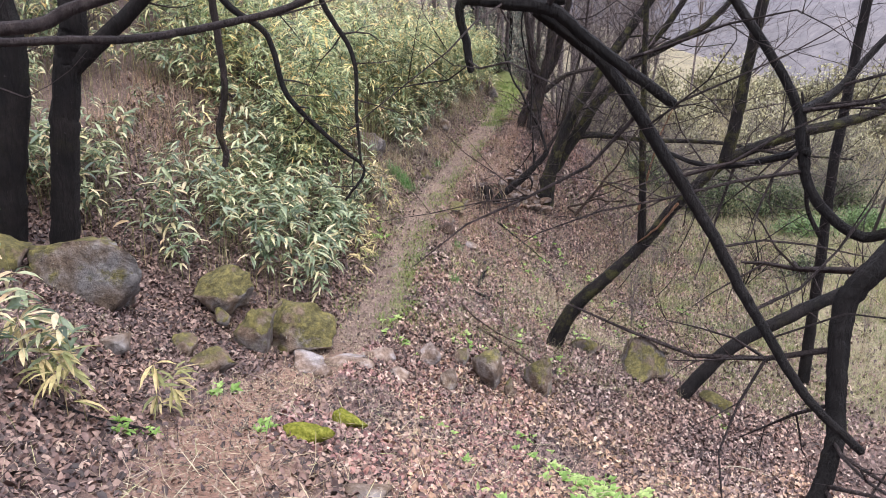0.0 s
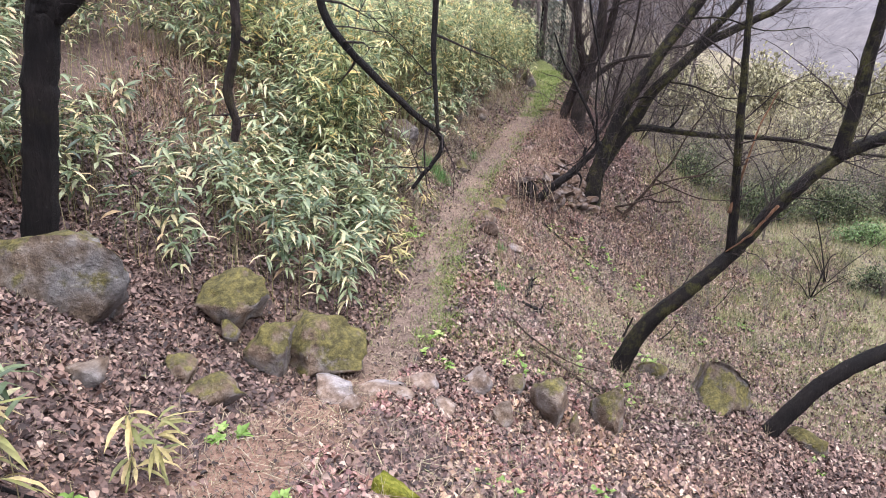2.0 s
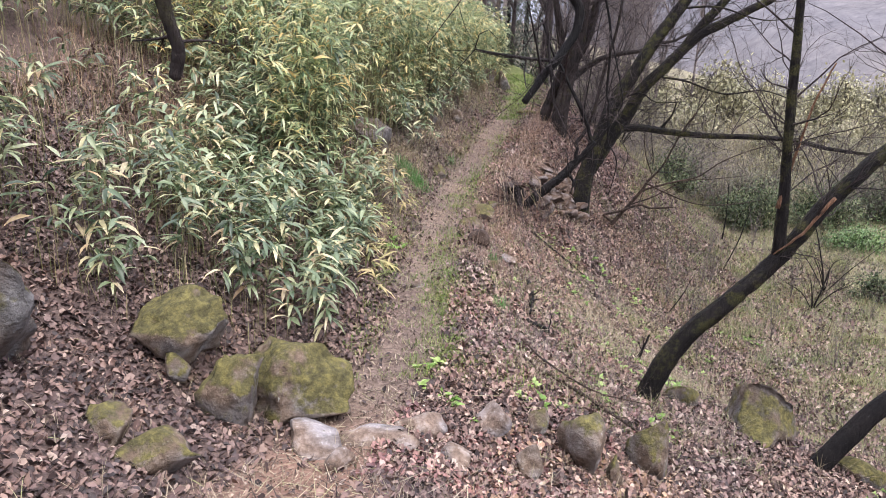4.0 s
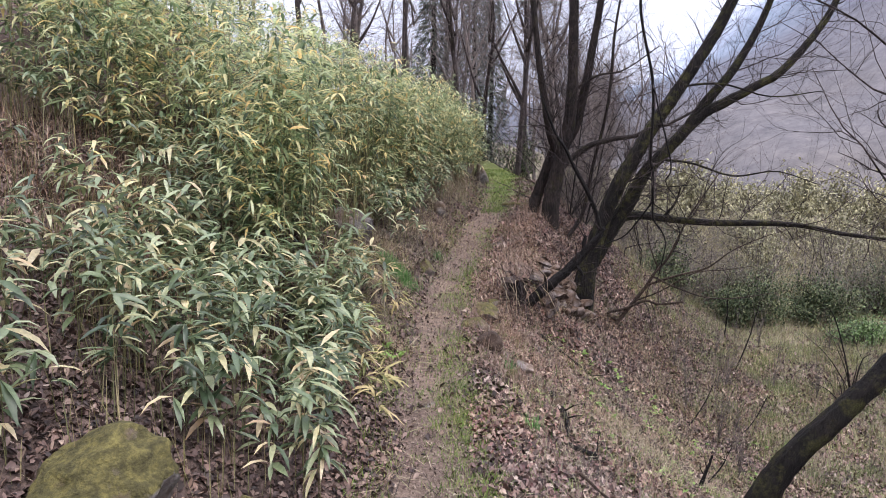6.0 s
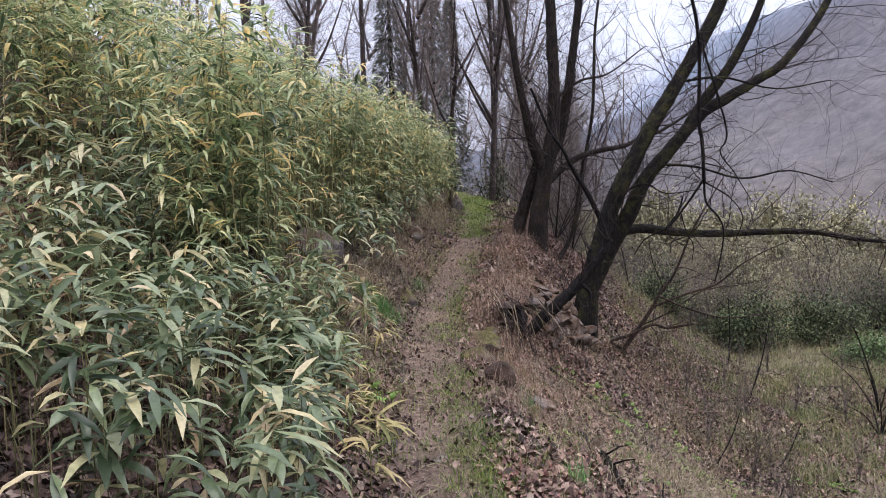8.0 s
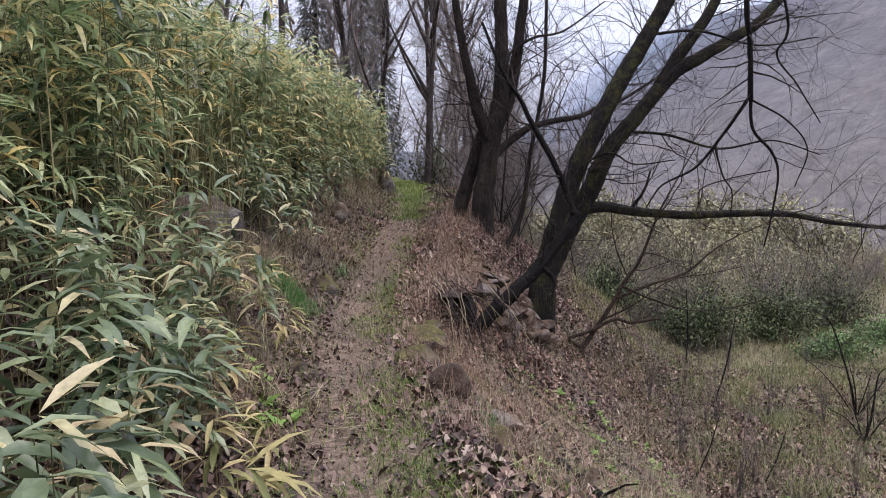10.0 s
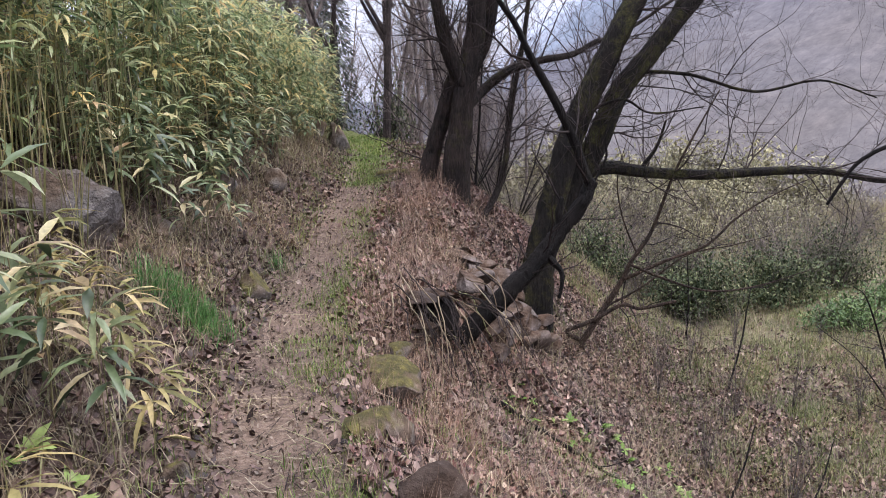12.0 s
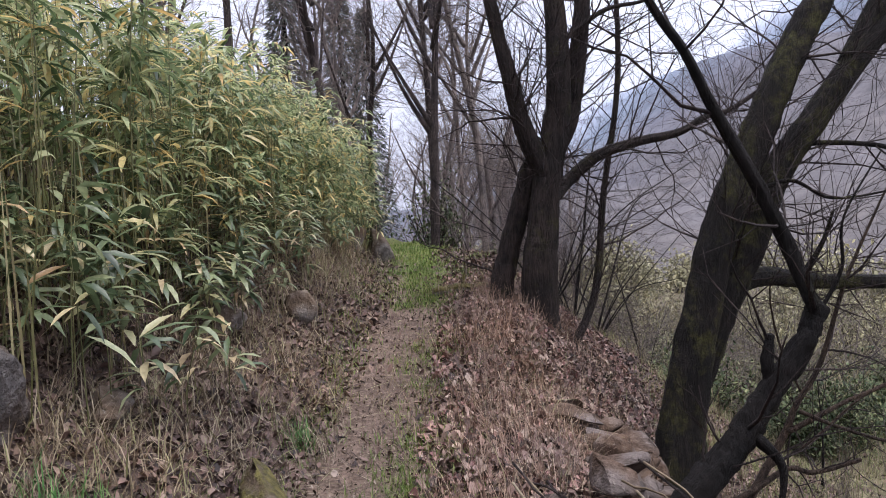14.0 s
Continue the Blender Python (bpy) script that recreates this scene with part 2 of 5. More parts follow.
_nt.links.new(ramp(_nt, noise_of(_nt, 22, 6, 0.7), [(0.3, (0.05, 0.055, 0.01)), (0.5, (0.16, 0.165, 0.025)), (0.75, (0.32, 0.31, 0.07))]), _b.inputs["Base Color"])
MAT_LITTER = scattered("dead_leaves", [(0.0, (0.018, 0.012, 0.012)), (0.3, (0.058, 0.036, 0.034)), (0.55, (0.125, 0.079, 0.071)), (0.82, (0.185, 0.122, 0.105)), (0.95, (0.25, 0.178, 0.148)), (1.0, (0.34, 0.27, 0.23))], 0.6, 0.35)
MAT_LITTER_RED = scattered("red_brown_dead_leaves", [(0.0, (0.07, 0.03, 0.03)), (0.4, (0.16, 0.07, 0.065)), (0.75, (0.28, 0.15, 0.13)), (1.0, (0.42, 0.29, 0.24))], 0.45, 0.5)
MAT_LITTER_TAN = scattered("tan_dead_leaves", [(0.0, (0.09, 0.055, 0.04)), (0.4, (0.22, 0.135, 0.09)), (0.75, (0.34, 0.225, 0.155)), (1.0, (0.46, 0.36, 0.27))], 0.55, 0.4)
MAT_BAMBOO = scattered("bamboo_leaves", [(0.0, (0.025, 0.05, 0.023)), (0.24, (0.14, 0.205, 0.1)), (0.48, (0.35, 0.43, 0.23)), (0.72, (0.58, 0.63, 0.39)), (0.86, (0.74, 0.67, 0.36)), (0.95, (0.84, 0.66, 0.3)), (1.0, (0.6, 0.4, 0.16))], 0.33, 0.6, 0.5)
MAT_BAMBOO_LOW = scattered("dwarf_bamboo_leaves", [(0.0, (0.025, 0.045, 0.022)), (0.3, (0.1, 0.145, 0.075)), (0.57, (0.22, 0.275, 0.155)), (0.75, (0.36, 0.4, 0.245)), (0.87, (0.5, 0.46, 0.26)), (0.95, (0.6, 0.5, 0.33)), (1.0, (0.38, 0.25, 0.14))], 0.33, 0.6, 0.35)
MAT_BAMBOO_DRY = scattered("dry_bamboo_leaves", [(0.0, (0.14, 0.16, 0.06)), (0.35, (0.27, 0.26, 0.11)), (0.7, (0.42, 0.35, 0.17)), (1.0, (0.52, 0.42, 0.23))], 0.6, 0.3, 0.25)
MAT_CULM = scattered("bamboo_culms", [(0.0, (0.08, 0.085, 0.035)), (0.5, (0.16, 0.16, 0.07)), (1.0, (0.3, 0.25, 0.14))], 0.5, 0.4)
MAT_GRASS = scattered("green_grass", [(0.0, (0.08, 0.13, 0.03)), (0.5, (0.16, 0.24, 0.06)), (0.85, (0.26, 0.32, 0.1)), (1.0, (0.4, 0.36, 0.18))], 0.55, 0.3, 0.3)
MAT_MEADOW = scattered("pale_meadow_grass", [(0.0, (0.1, 0.12, 0.05)), (0.5, (0.2, 0.23, 0.1)), (0.85, (0.31, 0.32, 0.17)), (1.0, (0.4, 0.37, 0.22))], 0.6, 0.25, 0.25)
MAT_TUFT = scattered("deep_green_grass", [(0.0, (0.05, 0.13, 0.04)), (0.6, (0.1, 0.24, 0.075)), (1.0, (0.2, 0.33, 0.12))], 0.5, 0.3, 0.3)
MAT_HERB = scattered("fresh_herbs", [(0.0, (0.13, 0.23, 0.05)), (0.6, (0.23, 0.36, 0.1)), (1.0, (0.36, 0.46, 0.17))], 0.55, 0.3, 0.3)
MAT_STRAW = scattered("dry_grass", [(0.0, (0.13, 0.095, 0.065)), (0.4, (0.25, 0.2, 0.145)), (0.8, (0.4, 0.345, 0.26)), (1.0, (0.24, 0.26, 0.12))], 0.7, 0.25, 0.2)
MAT_BRAMBLE = scattered("bramble_leaves", [(0.0, (0.04, 0.08, 0.025)), (0.6, (0.11, 0.19, 0.065)), (1.0, (0.22, 0.3, 0.12))], 0.5, 0.35, 0.2)
# Needles greyed and lightened: the haze of distance is put into their colour.
MAT_CONIFER = scattered("hazed_conifer_needles", [(0.0, (0.05, 0.06, 0.055)), (0.6, (0.09, 0.105, 0.09)), (1.0, (0.15, 0.165, 0.14))], 0.8, 0.2, 0.1)
MAT_LITTER_PALE = scattered("faded_dead_leaves", [(0.0, (0.022, 0.015, 0.014)), (0.3, (0.085, 0.055, 0.05)), (0.55, (0.19, 0.122, 0.108)), (0.82, (0.3, 0.205, 0.178)), (1.0, (0.47, 0.38, 0.32))], 0.6, 0.35)
MAT_STRAW_PINK = scattered("pinkish_dry_grass", [(0.0, (0.12, 0.075, 0.06)), (0.5, (0.28, 0.19, 0.15)), (1.0, (0.46, 0.35, 0.28))], 0.65, 0.25, 0.2)
MAT_GRIT = scattered("trail_earth_crumbs", [(0.0, (0.045, 0.034, 0.028)), (0.5, (0.16, 0.12, 0.095)), (1.0, (0.34, 0.28, 0.23))], 0.9, 0.2)
MAT_STRAW_PALE = scattered("pale_tall_grass", [(0.0, (0.17, 0.15, 0.09)), (0.5, (0.34, 0.31, 0.19)), (1.0, (0.5, 0.46, 0.3))], 0.7, 0.25, 0.25)
MAT_EVERGREEN = scattered("evergreen_leaves", [(0.0, (0.025, 0.038, 0.02)), (0.5, (0.065, 0.09, 0.045)), (0.85, (0.14, 0.165, 0.085)), (1.0, (0.25, 0.26, 0.15))], 0.7, 0.2, 0.15)

MAT_SCRUB = scattered("pale_scrub_leaves", [(0.0, (0.13, 0.12, 0.08)), (0.5, (0.27, 0.26, 0.16)), (1.0, (0.42, 0.4, 0.25))], 0.7, 0.2, 0.2)
MAT_BUSH = scattered("grey_green_leaves", [(0.0, (0.06, 0.07, 0.04)), (0.5, (0.14, 0.15, 0.085)), (1.0, (0.27, 0.26, 0.15))], 0.6, 0.3, 0.2)


# ---- mesh helpers ----
rng = np.random.default_rng(7)


class Heap:
    """Collects vertices and faces; made into one mesh."""

    def __init__(self):
        self.v, self.f, self.n = [], {3: [], 4: []}, 0

    def add(self, verts, faces):
        verts = np.asarray(verts, float).reshape(-1, 3)
        for f in faces:
            f = np.asarray(f, int)
            if f.size:
                self.f[f.shape[1]].append(f + self.n)
        self.v.append(verts)
        self.n += len(verts)

    def arrays(self):
        v = np.concatenate(self.v) if self.v else np.zeros((0, 3))
        return v, [np.concatenate(self.f[k]) if self.f[k] else np.zeros((0, k), int) for k in (3, 4)]

    def mesh(self, name, mat, smooth=False):
        v, (t, q) = self.arrays()
        me = bpy.data.meshes.new(name)
        me.vertices.add(len(v))
        me.vertices.foreach_set("co", v.astype(np.float32).ravel())
        me.loops.add(t.size + q.size)
        me.loops.foreach_set("vertex_index", np.concatenate([t.ravel(), q.ravel()]).astype(np.int32))
        me.polygons.add(len(t) + len(q))
        me.polygons.foreach_set("loop_start", np.concatenate([np.arange(len(t)) * 3, t.size + np.arange(len(q)) * 4]).astype(np.int32))
        me.update(calc_edges=True)
        me.validate()
        if smooth:
            me.polygons.foreach_set("use_smooth", np.ones(len(me.polygons), bool))
        me.materials.append(mat)
        return me


def piece(name, heap, mat, parent=None, label="", kind="", smooth=False):
    ob = new(name, heap.mesh(name, mat, smooth))
    ob.parent = parent
    return tagged(ob, label=label, kind=kind)


def thing(name, at, label, category, group="", kind=""):
    ob = new(name)
    ob.empty_display_size = 0.2
    ob.location = at
    return tagged(ob, label, category, group, kind)


def tube(heap, pts, radii, sides=8, knots=0.0, cap=True):
    """A round limb along pts; knots: unevenness of its girth."""
    pts = np.asarray(pts, float)
    n = len(pts)
    tan = np.gradient(pts, axis=0)
    tan /= np.linalg.norm(tan, axis=1)[:, None] + 1e-9
    ref = np.array([0.0, 1.0, 0.0]) if abs(tan[0][1]) < 0.8 else np.array([1.0, 0.0, 0.0])
    a = np.cross(tan, ref)
    a /= np.linalg.norm(a, axis=1)[:, None] + 1e-9
    b = np.cross(tan, a)
    ang = np.linspace(0, 2 * math.pi, sides, endpoint=False)
    lump = rng.standard_normal((n + 8, sides))
    lump = sum(lump[k:k + n] for k in range(9)) / 4.0
    ridge = rng.standard_normal((1, sides)) * (0.035 if sides >= 12 else 0.0)
    r = np.asarray(radii, float)[:, None] * (1 + knots * lump + ridge)
    v = pts[:, None, :] + r[:, :, None] * (np.cos(ang)[None, :, None] * a[:, None, :] + np.sin(ang)[None, :, None] * b[:, None, :])
    i = (np.arange(n - 1)[:, None] * sides + np.arange(sides)[None, :]).ravel()
    j = (np.arange(n - 1)[:, None] * sides + (np.arange(sides)[None, :] + 1) % sides).ravel()
    faces = [np.stack([i, j, j + sides, i + sides], 1)]
    verts = v.reshape(-1, 3)
    if cap:
        verts = np.concatenate([verts, [pts[0] - tan[0] * radii[0] * 0.3], [pts[-1] + tan[-1] * radii[-1] * 0.5]])
        k = np.arange(sides)
        faces.append(np.stack([np.full(sides, n * sides), (k + 1) % sides, k], 1))
        faces.append(np.stack([np.full(sides, n * sides + 1), (n - 1) * sides + k, (n - 1) * sides + (k + 1) % sides], 1))
    heap.add(verts, faces)


def smooth_line(pts, per=5, wobble=0.0):
    """Catmull-Rom through pts, a little crooked."""
    p = np.asarray(pts, float)
    p = np.concatenate([[2 * p[0] - p[1]], p, [2 * p[-1] - p[-2]]])
    out = []
    for i in range(1, len(p) - 2):
        for s in np.linspace(0, 1, per, endpoint=False):
            out.append(0.5 * (2 * p[i] + (p[i + 1] - p[i - 1]) * s + (2 * p[i - 1] - 5 * p[i] + 4 * p[i + 1] - p[i + 2]) * s * s
                              + (3 * p[i] - p[i - 1] - 3 * p[i + 1] + p[i + 2]) * s**3))
    out = np.array(out + [p[-2]])
    if wobble:
        w = rng.standard_normal(out.shape) * wobble
        w[0] = w[-1] = 0
        out = out + w
    return out


def twig(heap, start, way, length, radius, depth, sag=0.15, lift=0.1, sides=4, fork=4):
    """A crooked thin branch that forks."""
    n = max(3, int(4 + length * 3)) if depth else 4
    way = np.asarray(way, float)
    way = way / np.linalg.norm(way)
    p, pts, dirs = np.asarray(start, float), [], []
    for i in range(n):
        pts.append(p)
        dirs.append(way)
        way = way + rng.standard_normal(3) * 0.2 + np.array([0, 0, lift - sag * i / n])
        way = way / np.linalg.norm(way)
        p = p + way * length / (n - 1)
    tube(heap, pts, np.linspace(radius, radius * 0.3, n), sides, 0.06, cap=False)
    if depth > 0:
        for _ in range(fork):
            k = int(rng.integers(1, n))
            side = np.cross(dirs[k], rng.standard_normal(3))
            side /= np.linalg.norm(side) + 1e-9
            twig(heap, pts[k], dirs[k] * 0.75 + side * rng.uniform(0.5, 1.0), length * rng.uniform(0.35, 0.65), radius * (1 - 0.6 * k / n) * 0.55,
                 depth - 1, sag, lift, 3, fork)


def tree(name, limbs, label, mat, twigs=10, twig_len=1.0, depth=2, sides=12, group="", lift=0.1, sag=0.15, twig_mat=None, knots=0.05, flare=1.0, fork=4, category="tree"):
    """limbs: (points, radius at the start, radius at the end); the first is the trunk. twigs: thin branches on each metre of limb."""
    base = np.asarray(limbs[0][0][0], float)
    root = thing(name, tuple(base), label, category, group)
    fine = Heap()
    for i, (pts, r0, r1) in enumerate(limbs):
        line = smooth_line(np.asarray(pts, float) - base, 11 if i == 0 else 8, 0.05 * r0 if r0 < 0.03 else 0.05 * r1)
        rad = np.linspace(r0, r1, len(line))
        if i == 0 and flare > 1:
            k = max(6, int(len(line) * 0.28))
            rad[:k] *= 1 + (flare - 1) * np.linspace(1, 0, k) ** 1.5
        h = Heap()
        tube(h, line, rad, sides if r0 > 0.03 else 7, knots)
        piece("trunk" if i == 0 else "limb", h, mat, root, smooth=True)
        span = float(np.sum(np.linalg.norm(np.diff(line, axis=0), axis=1)))
        for _ in range(int(twigs * span + 0.5)):
            k = int(rng.integers(int(len(line) * (0.35 if i == 0 else 0.15)), len(line)))
            k0 = max(k - 1, 0)
            tan = line[min(k + 1, len(line) - 1)] - line[k0]
            tan /= np.linalg.norm(tan) + 1e-9
            side = np.cross(tan, rng.standard_normal(3))
            side /= np.linalg.norm(side) + 1e-9
            twig(fine, line[k], tan * 0.4 + side + np.array([0, 0, 0.15]), twig_len * rng.uniform(0.4, 1.2), min(0.45 * rad[k], 0.011) * rng.uniform(0.5, 1.1), depth, sag, lift, 4, fork)
    if fine.n:
        piece("crown", fine, twig_mat or MAT_TWIG, root, "thin bare dark twigs", "stuff")
    return root


def blades(heap, at, length, width, lean, droop, turn):
    """Narrow tapering blades: arrays of places, lengths, widths, lean from upright, droop and compass turn (radians)."""
    at = np.asarray(at, float)
    n = len(at)
    d = np.stack([np.cos(turn), np.sin(turn), np.zeros(n)], 1)
    s = np.stack([-np.sin(turn), np.cos(turn), np.zeros(n)], 1)
    up = np.array([0, 0, 1.0])
    secs = []
    p = at.copy()
    for i, w in enumerate((0.7, 1.0, 0.65)):
        secs.append((p - s * (width * w / 2)[:, None], p + s * (width * w / 2)[:, None]))
        a = lean + droop * (i + 0.5) / 3
        p = p + (d * np.sin(a)[:, None] + up * np.cos(a)[:, None]) * (length / 3)[:, None]
    v = np.stack([secs[0][0], secs[0][1], secs[1][0], secs[1][1], secs[2][0], secs[2][1], p], 1).reshape(-1, 3)
    o = np.arange(n)[:, None] * 7
    heap.add(v, [np.concatenate([o + [0, 1, 3, 2], o + [2, 3, 5, 4]]), o + [4, 5, 6]])


def leaf_set(at, way, length, width, droop):
    """Lance-shaped leaves folded along the midrib, curving down: arrays of start, direction, length, width, droop."""
    n = len(at)
    way = way / (np.linalg.norm(way, axis=1)[:, None] + 1e-9)
    side = np.cross(way, np.array([0, 0, 1.0]) + rng.standard_normal((n, 3)) * 0.25)
    side /= np.linalg.norm(side, axis=1)[:, None] + 1e-9
    up = np.cross(side, way)
    p, secs = at.copy(), [at]
    d = way.copy()
    for i in range(3):
        d = d + np.array([0, 0, -1.0]) * (droop * (0.5 + i * 0.5))[:, None]
        d /= np.linalg.norm(d, axis=1)[:, None]
        p = p + d * (length / 3)[:, None]
        if i < 2:
            w = width * (1.0 if i == 0 else 0.85) / 2
            secs += [p - side * w[:, None] + up * (w * 0.35)[:, None], p, p + side * w[:, None] + up * (w * 0.35)[:, None]]
    secs.append(p)
    v = np.stack(secs, 1).reshape(-1, 3)
    o = np.arange(n)[:, None] * 8
    tris = np.concatenate([o + [0, 2, 1], o + [0, 3, 2], o + [4, 5, 7], o + [5, 6, 7]])
    quads = np.concatenate([o + [1, 2, 5, 4], o + [2, 3, 6, 5]])
    return v, [tris, quads]


def rock_heap(size, seed, flat=0.35, detail=3, dome=False, sharp=False):
    """A weathered boulder with flattened faces, centred on its base."""
    bm = bmesh.new()
    bmesh.ops.create_icosphere(bm, subdivisions=detail, radius=1.0)
    r = random.Random(seed)
    cuts = [(Vector((r.gauss(0, 1), r.gauss(0, 1), r.gauss(0, 0.8))).normalized(), r.uniform(0.52, 0.82) if dome else r.uniform(0.3, 0.55) if sharp else r.uniform(0.36, 0.7)) for _ in range(7 if sharp else 14)]
    off = Vector((r.uniform(-50, 50), r.uniform(-50, 50), r.uniform(-50, 50)))
    for v in bm.verts:
        p = v.co.copy()
        for nrm, d in cuts:
            over = p.dot(nrm) - d
            if over > 0:
                p -= nrm * over * (1 - flat * 0.3)
        k = 0.3 if sharp else 1.0
        p *= (1.08 if dome else 1.3) * (1 + k * 0.15 * noise.noise(p * 1.4 + off) + k * 0.14 * noise.noise(p * 3.2 + off) - k * 0.1 * abs(noise.noise(p * 5.5 + off)) + k * 0.05 * noise.noise(p * 10 + off))
        v.co = Vector((p.x * size[0] / 2, p.y * size[1] / 2, p.z * size[2] / 2))
    h = Heap()
    bm.verts.index_update()
    h.add([v.co[:] for v in bm.verts], [np.array([[v.index for v in f.verts] for f in bm.faces])])
    bm.free()
    return h


def rock(x, y, size, mat, label, turn=0, seed=1, sink=0.3, lift=0.0, tilt=0, detail=3, name="rock", group="", dome=False, sharp=False):
    """A stone lying in the ground: size is width, depth, height; sink is the buried share."""
    ob = new(name, rock_heap(size, seed, 0.0 if sharp else 0.35, detail, dome, sharp).mesh(name, mat, not sharp))
    z = float(height(x, y)) + size[2] * (0.5 - sink) + lift
    ob.matrix_world = pose(x, y, z, tilt, tilt * 0.5, turn)
    return tagged(ob, label, "rock", group)


# ---- ground ----
def axis(lo, hi, fine, reach):
    mid = np.arange(lo, hi + 1e-6, fine)
    out, a, s = [], 0.0, fine
    while a < reach:
        s *= 1.22
        a += s
        out.append(a)
    out = np.array(out)
    return np.concatenate([lo - out[::-1], mid, hi + out])


gx, gy = axis(-9, 11, 0.1, 900), axis(1.0, 27, 0.1, 900)
X, Y = np.meshgrid(gx, gy)
Z = height(X, Y)
h = Heap()
n_x, n_y = len(gx), len(gy)
i = (np.arange(n_y - 1)[:, None] * n_x + np.arange(n_x - 1)[None, :]).ravel()
h.add(np.stack([X.ravel(), Y.ravel(), Z.ravel()], 1), [np.stack([i, i + 1, i + 1 + n_x, i + n_x], 1)])
ground = piece("ground", h, MAT_GROUND, smooth=True)
tagged(ground, "hillside soil covered in dead leaves with a worn earth trail", "ground", kind="structure")
U = (X - spline(Y, 1)).ravel()
yy, xx = Y.ravel(), X.ravel()
worn_at = 1.05 * np.exp(-((U / 0.46) ** 2)) * (0.75 + 0.25 * step(27, 22, yy))
meadow_at = 0.7 * step(2.8, 6.5, U + 0.5 * np.sin(1.3 * yy) + 0.3 * np.sin(3.1 * yy + 2 * xx)) * step(8, 14, yy)
green_at = (0.34 + 0.16 * np.sin(2.3 * yy) * np.sin(1.1 * yy + 1)) * np.exp(-(((U - 0.27 - 0.1 * np.sin(1.7 * yy)) / 0.2) ** 2)) * step(9.3, 10.5, yy) + 0.9 * np.exp(-(((U - 0.1) / 0.6) ** 2)) * step(20.5, 22, yy) + 0.5 * meadow_at * step(10, 16, yy)
clay_at = 0.9 * np.exp(-((U / 0.55) ** 4)) * step(9.2, 7.4, yy)
for key, val in (("clay", clay_at), ("worn", worn_at), ("meadow", meadow_at), ("green", green_at)):
    a = ground.data.attributes.new(key, "FLOAT", "POINT")
    a.data.foreach_set("value", np.clip(val, 0, 1).astype(np.float32))

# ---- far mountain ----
MAT_MOUNTAIN, _nt, _b = material("wooded_slope_painted_haze", 1.0, spec=0.0)
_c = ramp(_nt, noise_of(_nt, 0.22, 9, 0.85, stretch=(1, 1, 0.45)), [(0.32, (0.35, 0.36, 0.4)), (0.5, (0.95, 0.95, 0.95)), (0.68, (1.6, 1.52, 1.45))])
# Haze is painted in: bluer and paler towards the crest, with a faint glow.
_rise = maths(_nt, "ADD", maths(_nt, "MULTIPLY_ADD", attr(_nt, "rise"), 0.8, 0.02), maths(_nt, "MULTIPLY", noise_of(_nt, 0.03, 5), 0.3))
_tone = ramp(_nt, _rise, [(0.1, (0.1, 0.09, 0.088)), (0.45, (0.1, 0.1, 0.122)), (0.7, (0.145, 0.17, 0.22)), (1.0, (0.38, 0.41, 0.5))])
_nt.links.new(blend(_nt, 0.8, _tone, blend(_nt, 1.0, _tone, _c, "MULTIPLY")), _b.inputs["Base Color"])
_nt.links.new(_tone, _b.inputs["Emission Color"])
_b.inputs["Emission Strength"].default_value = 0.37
mx, my = np.linspace(0, 1, 90), np.linspace(0, 1, 40)
A, B = np.meshgrid(mx, my)
bearing = np.radians(9 + 95 * A)
dist = 120 + 260 * B
crest = 2 + 120 * step(0.0, 0.5, A) + 25 * np.sin(7 * A + 1) * A
mz = -28 + (crest + 28) * B**0.8 + 6 * np.sin(31 * A + 9 * B) * B + 4 * np.sin(53 * A + 17 * B) * B
h = Heap()
i = (np.arange(39)[:, None] * 90 + np.arange(89)[None, :]).ravel()
h.add(np.stack([(dist * np.sin(bearing)).ravel(), (dist * np.cos(bearing)).ravel(), mz.ravel()], 1), [np.stack([i, i + 1, i + 91, i + 90], 1)])
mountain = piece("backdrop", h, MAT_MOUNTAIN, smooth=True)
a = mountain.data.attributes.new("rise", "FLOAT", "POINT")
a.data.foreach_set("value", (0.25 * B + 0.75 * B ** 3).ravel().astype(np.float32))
tagged(mountain, "misty wooded mountainside beyond the valley", "backdrop", kind="structure")

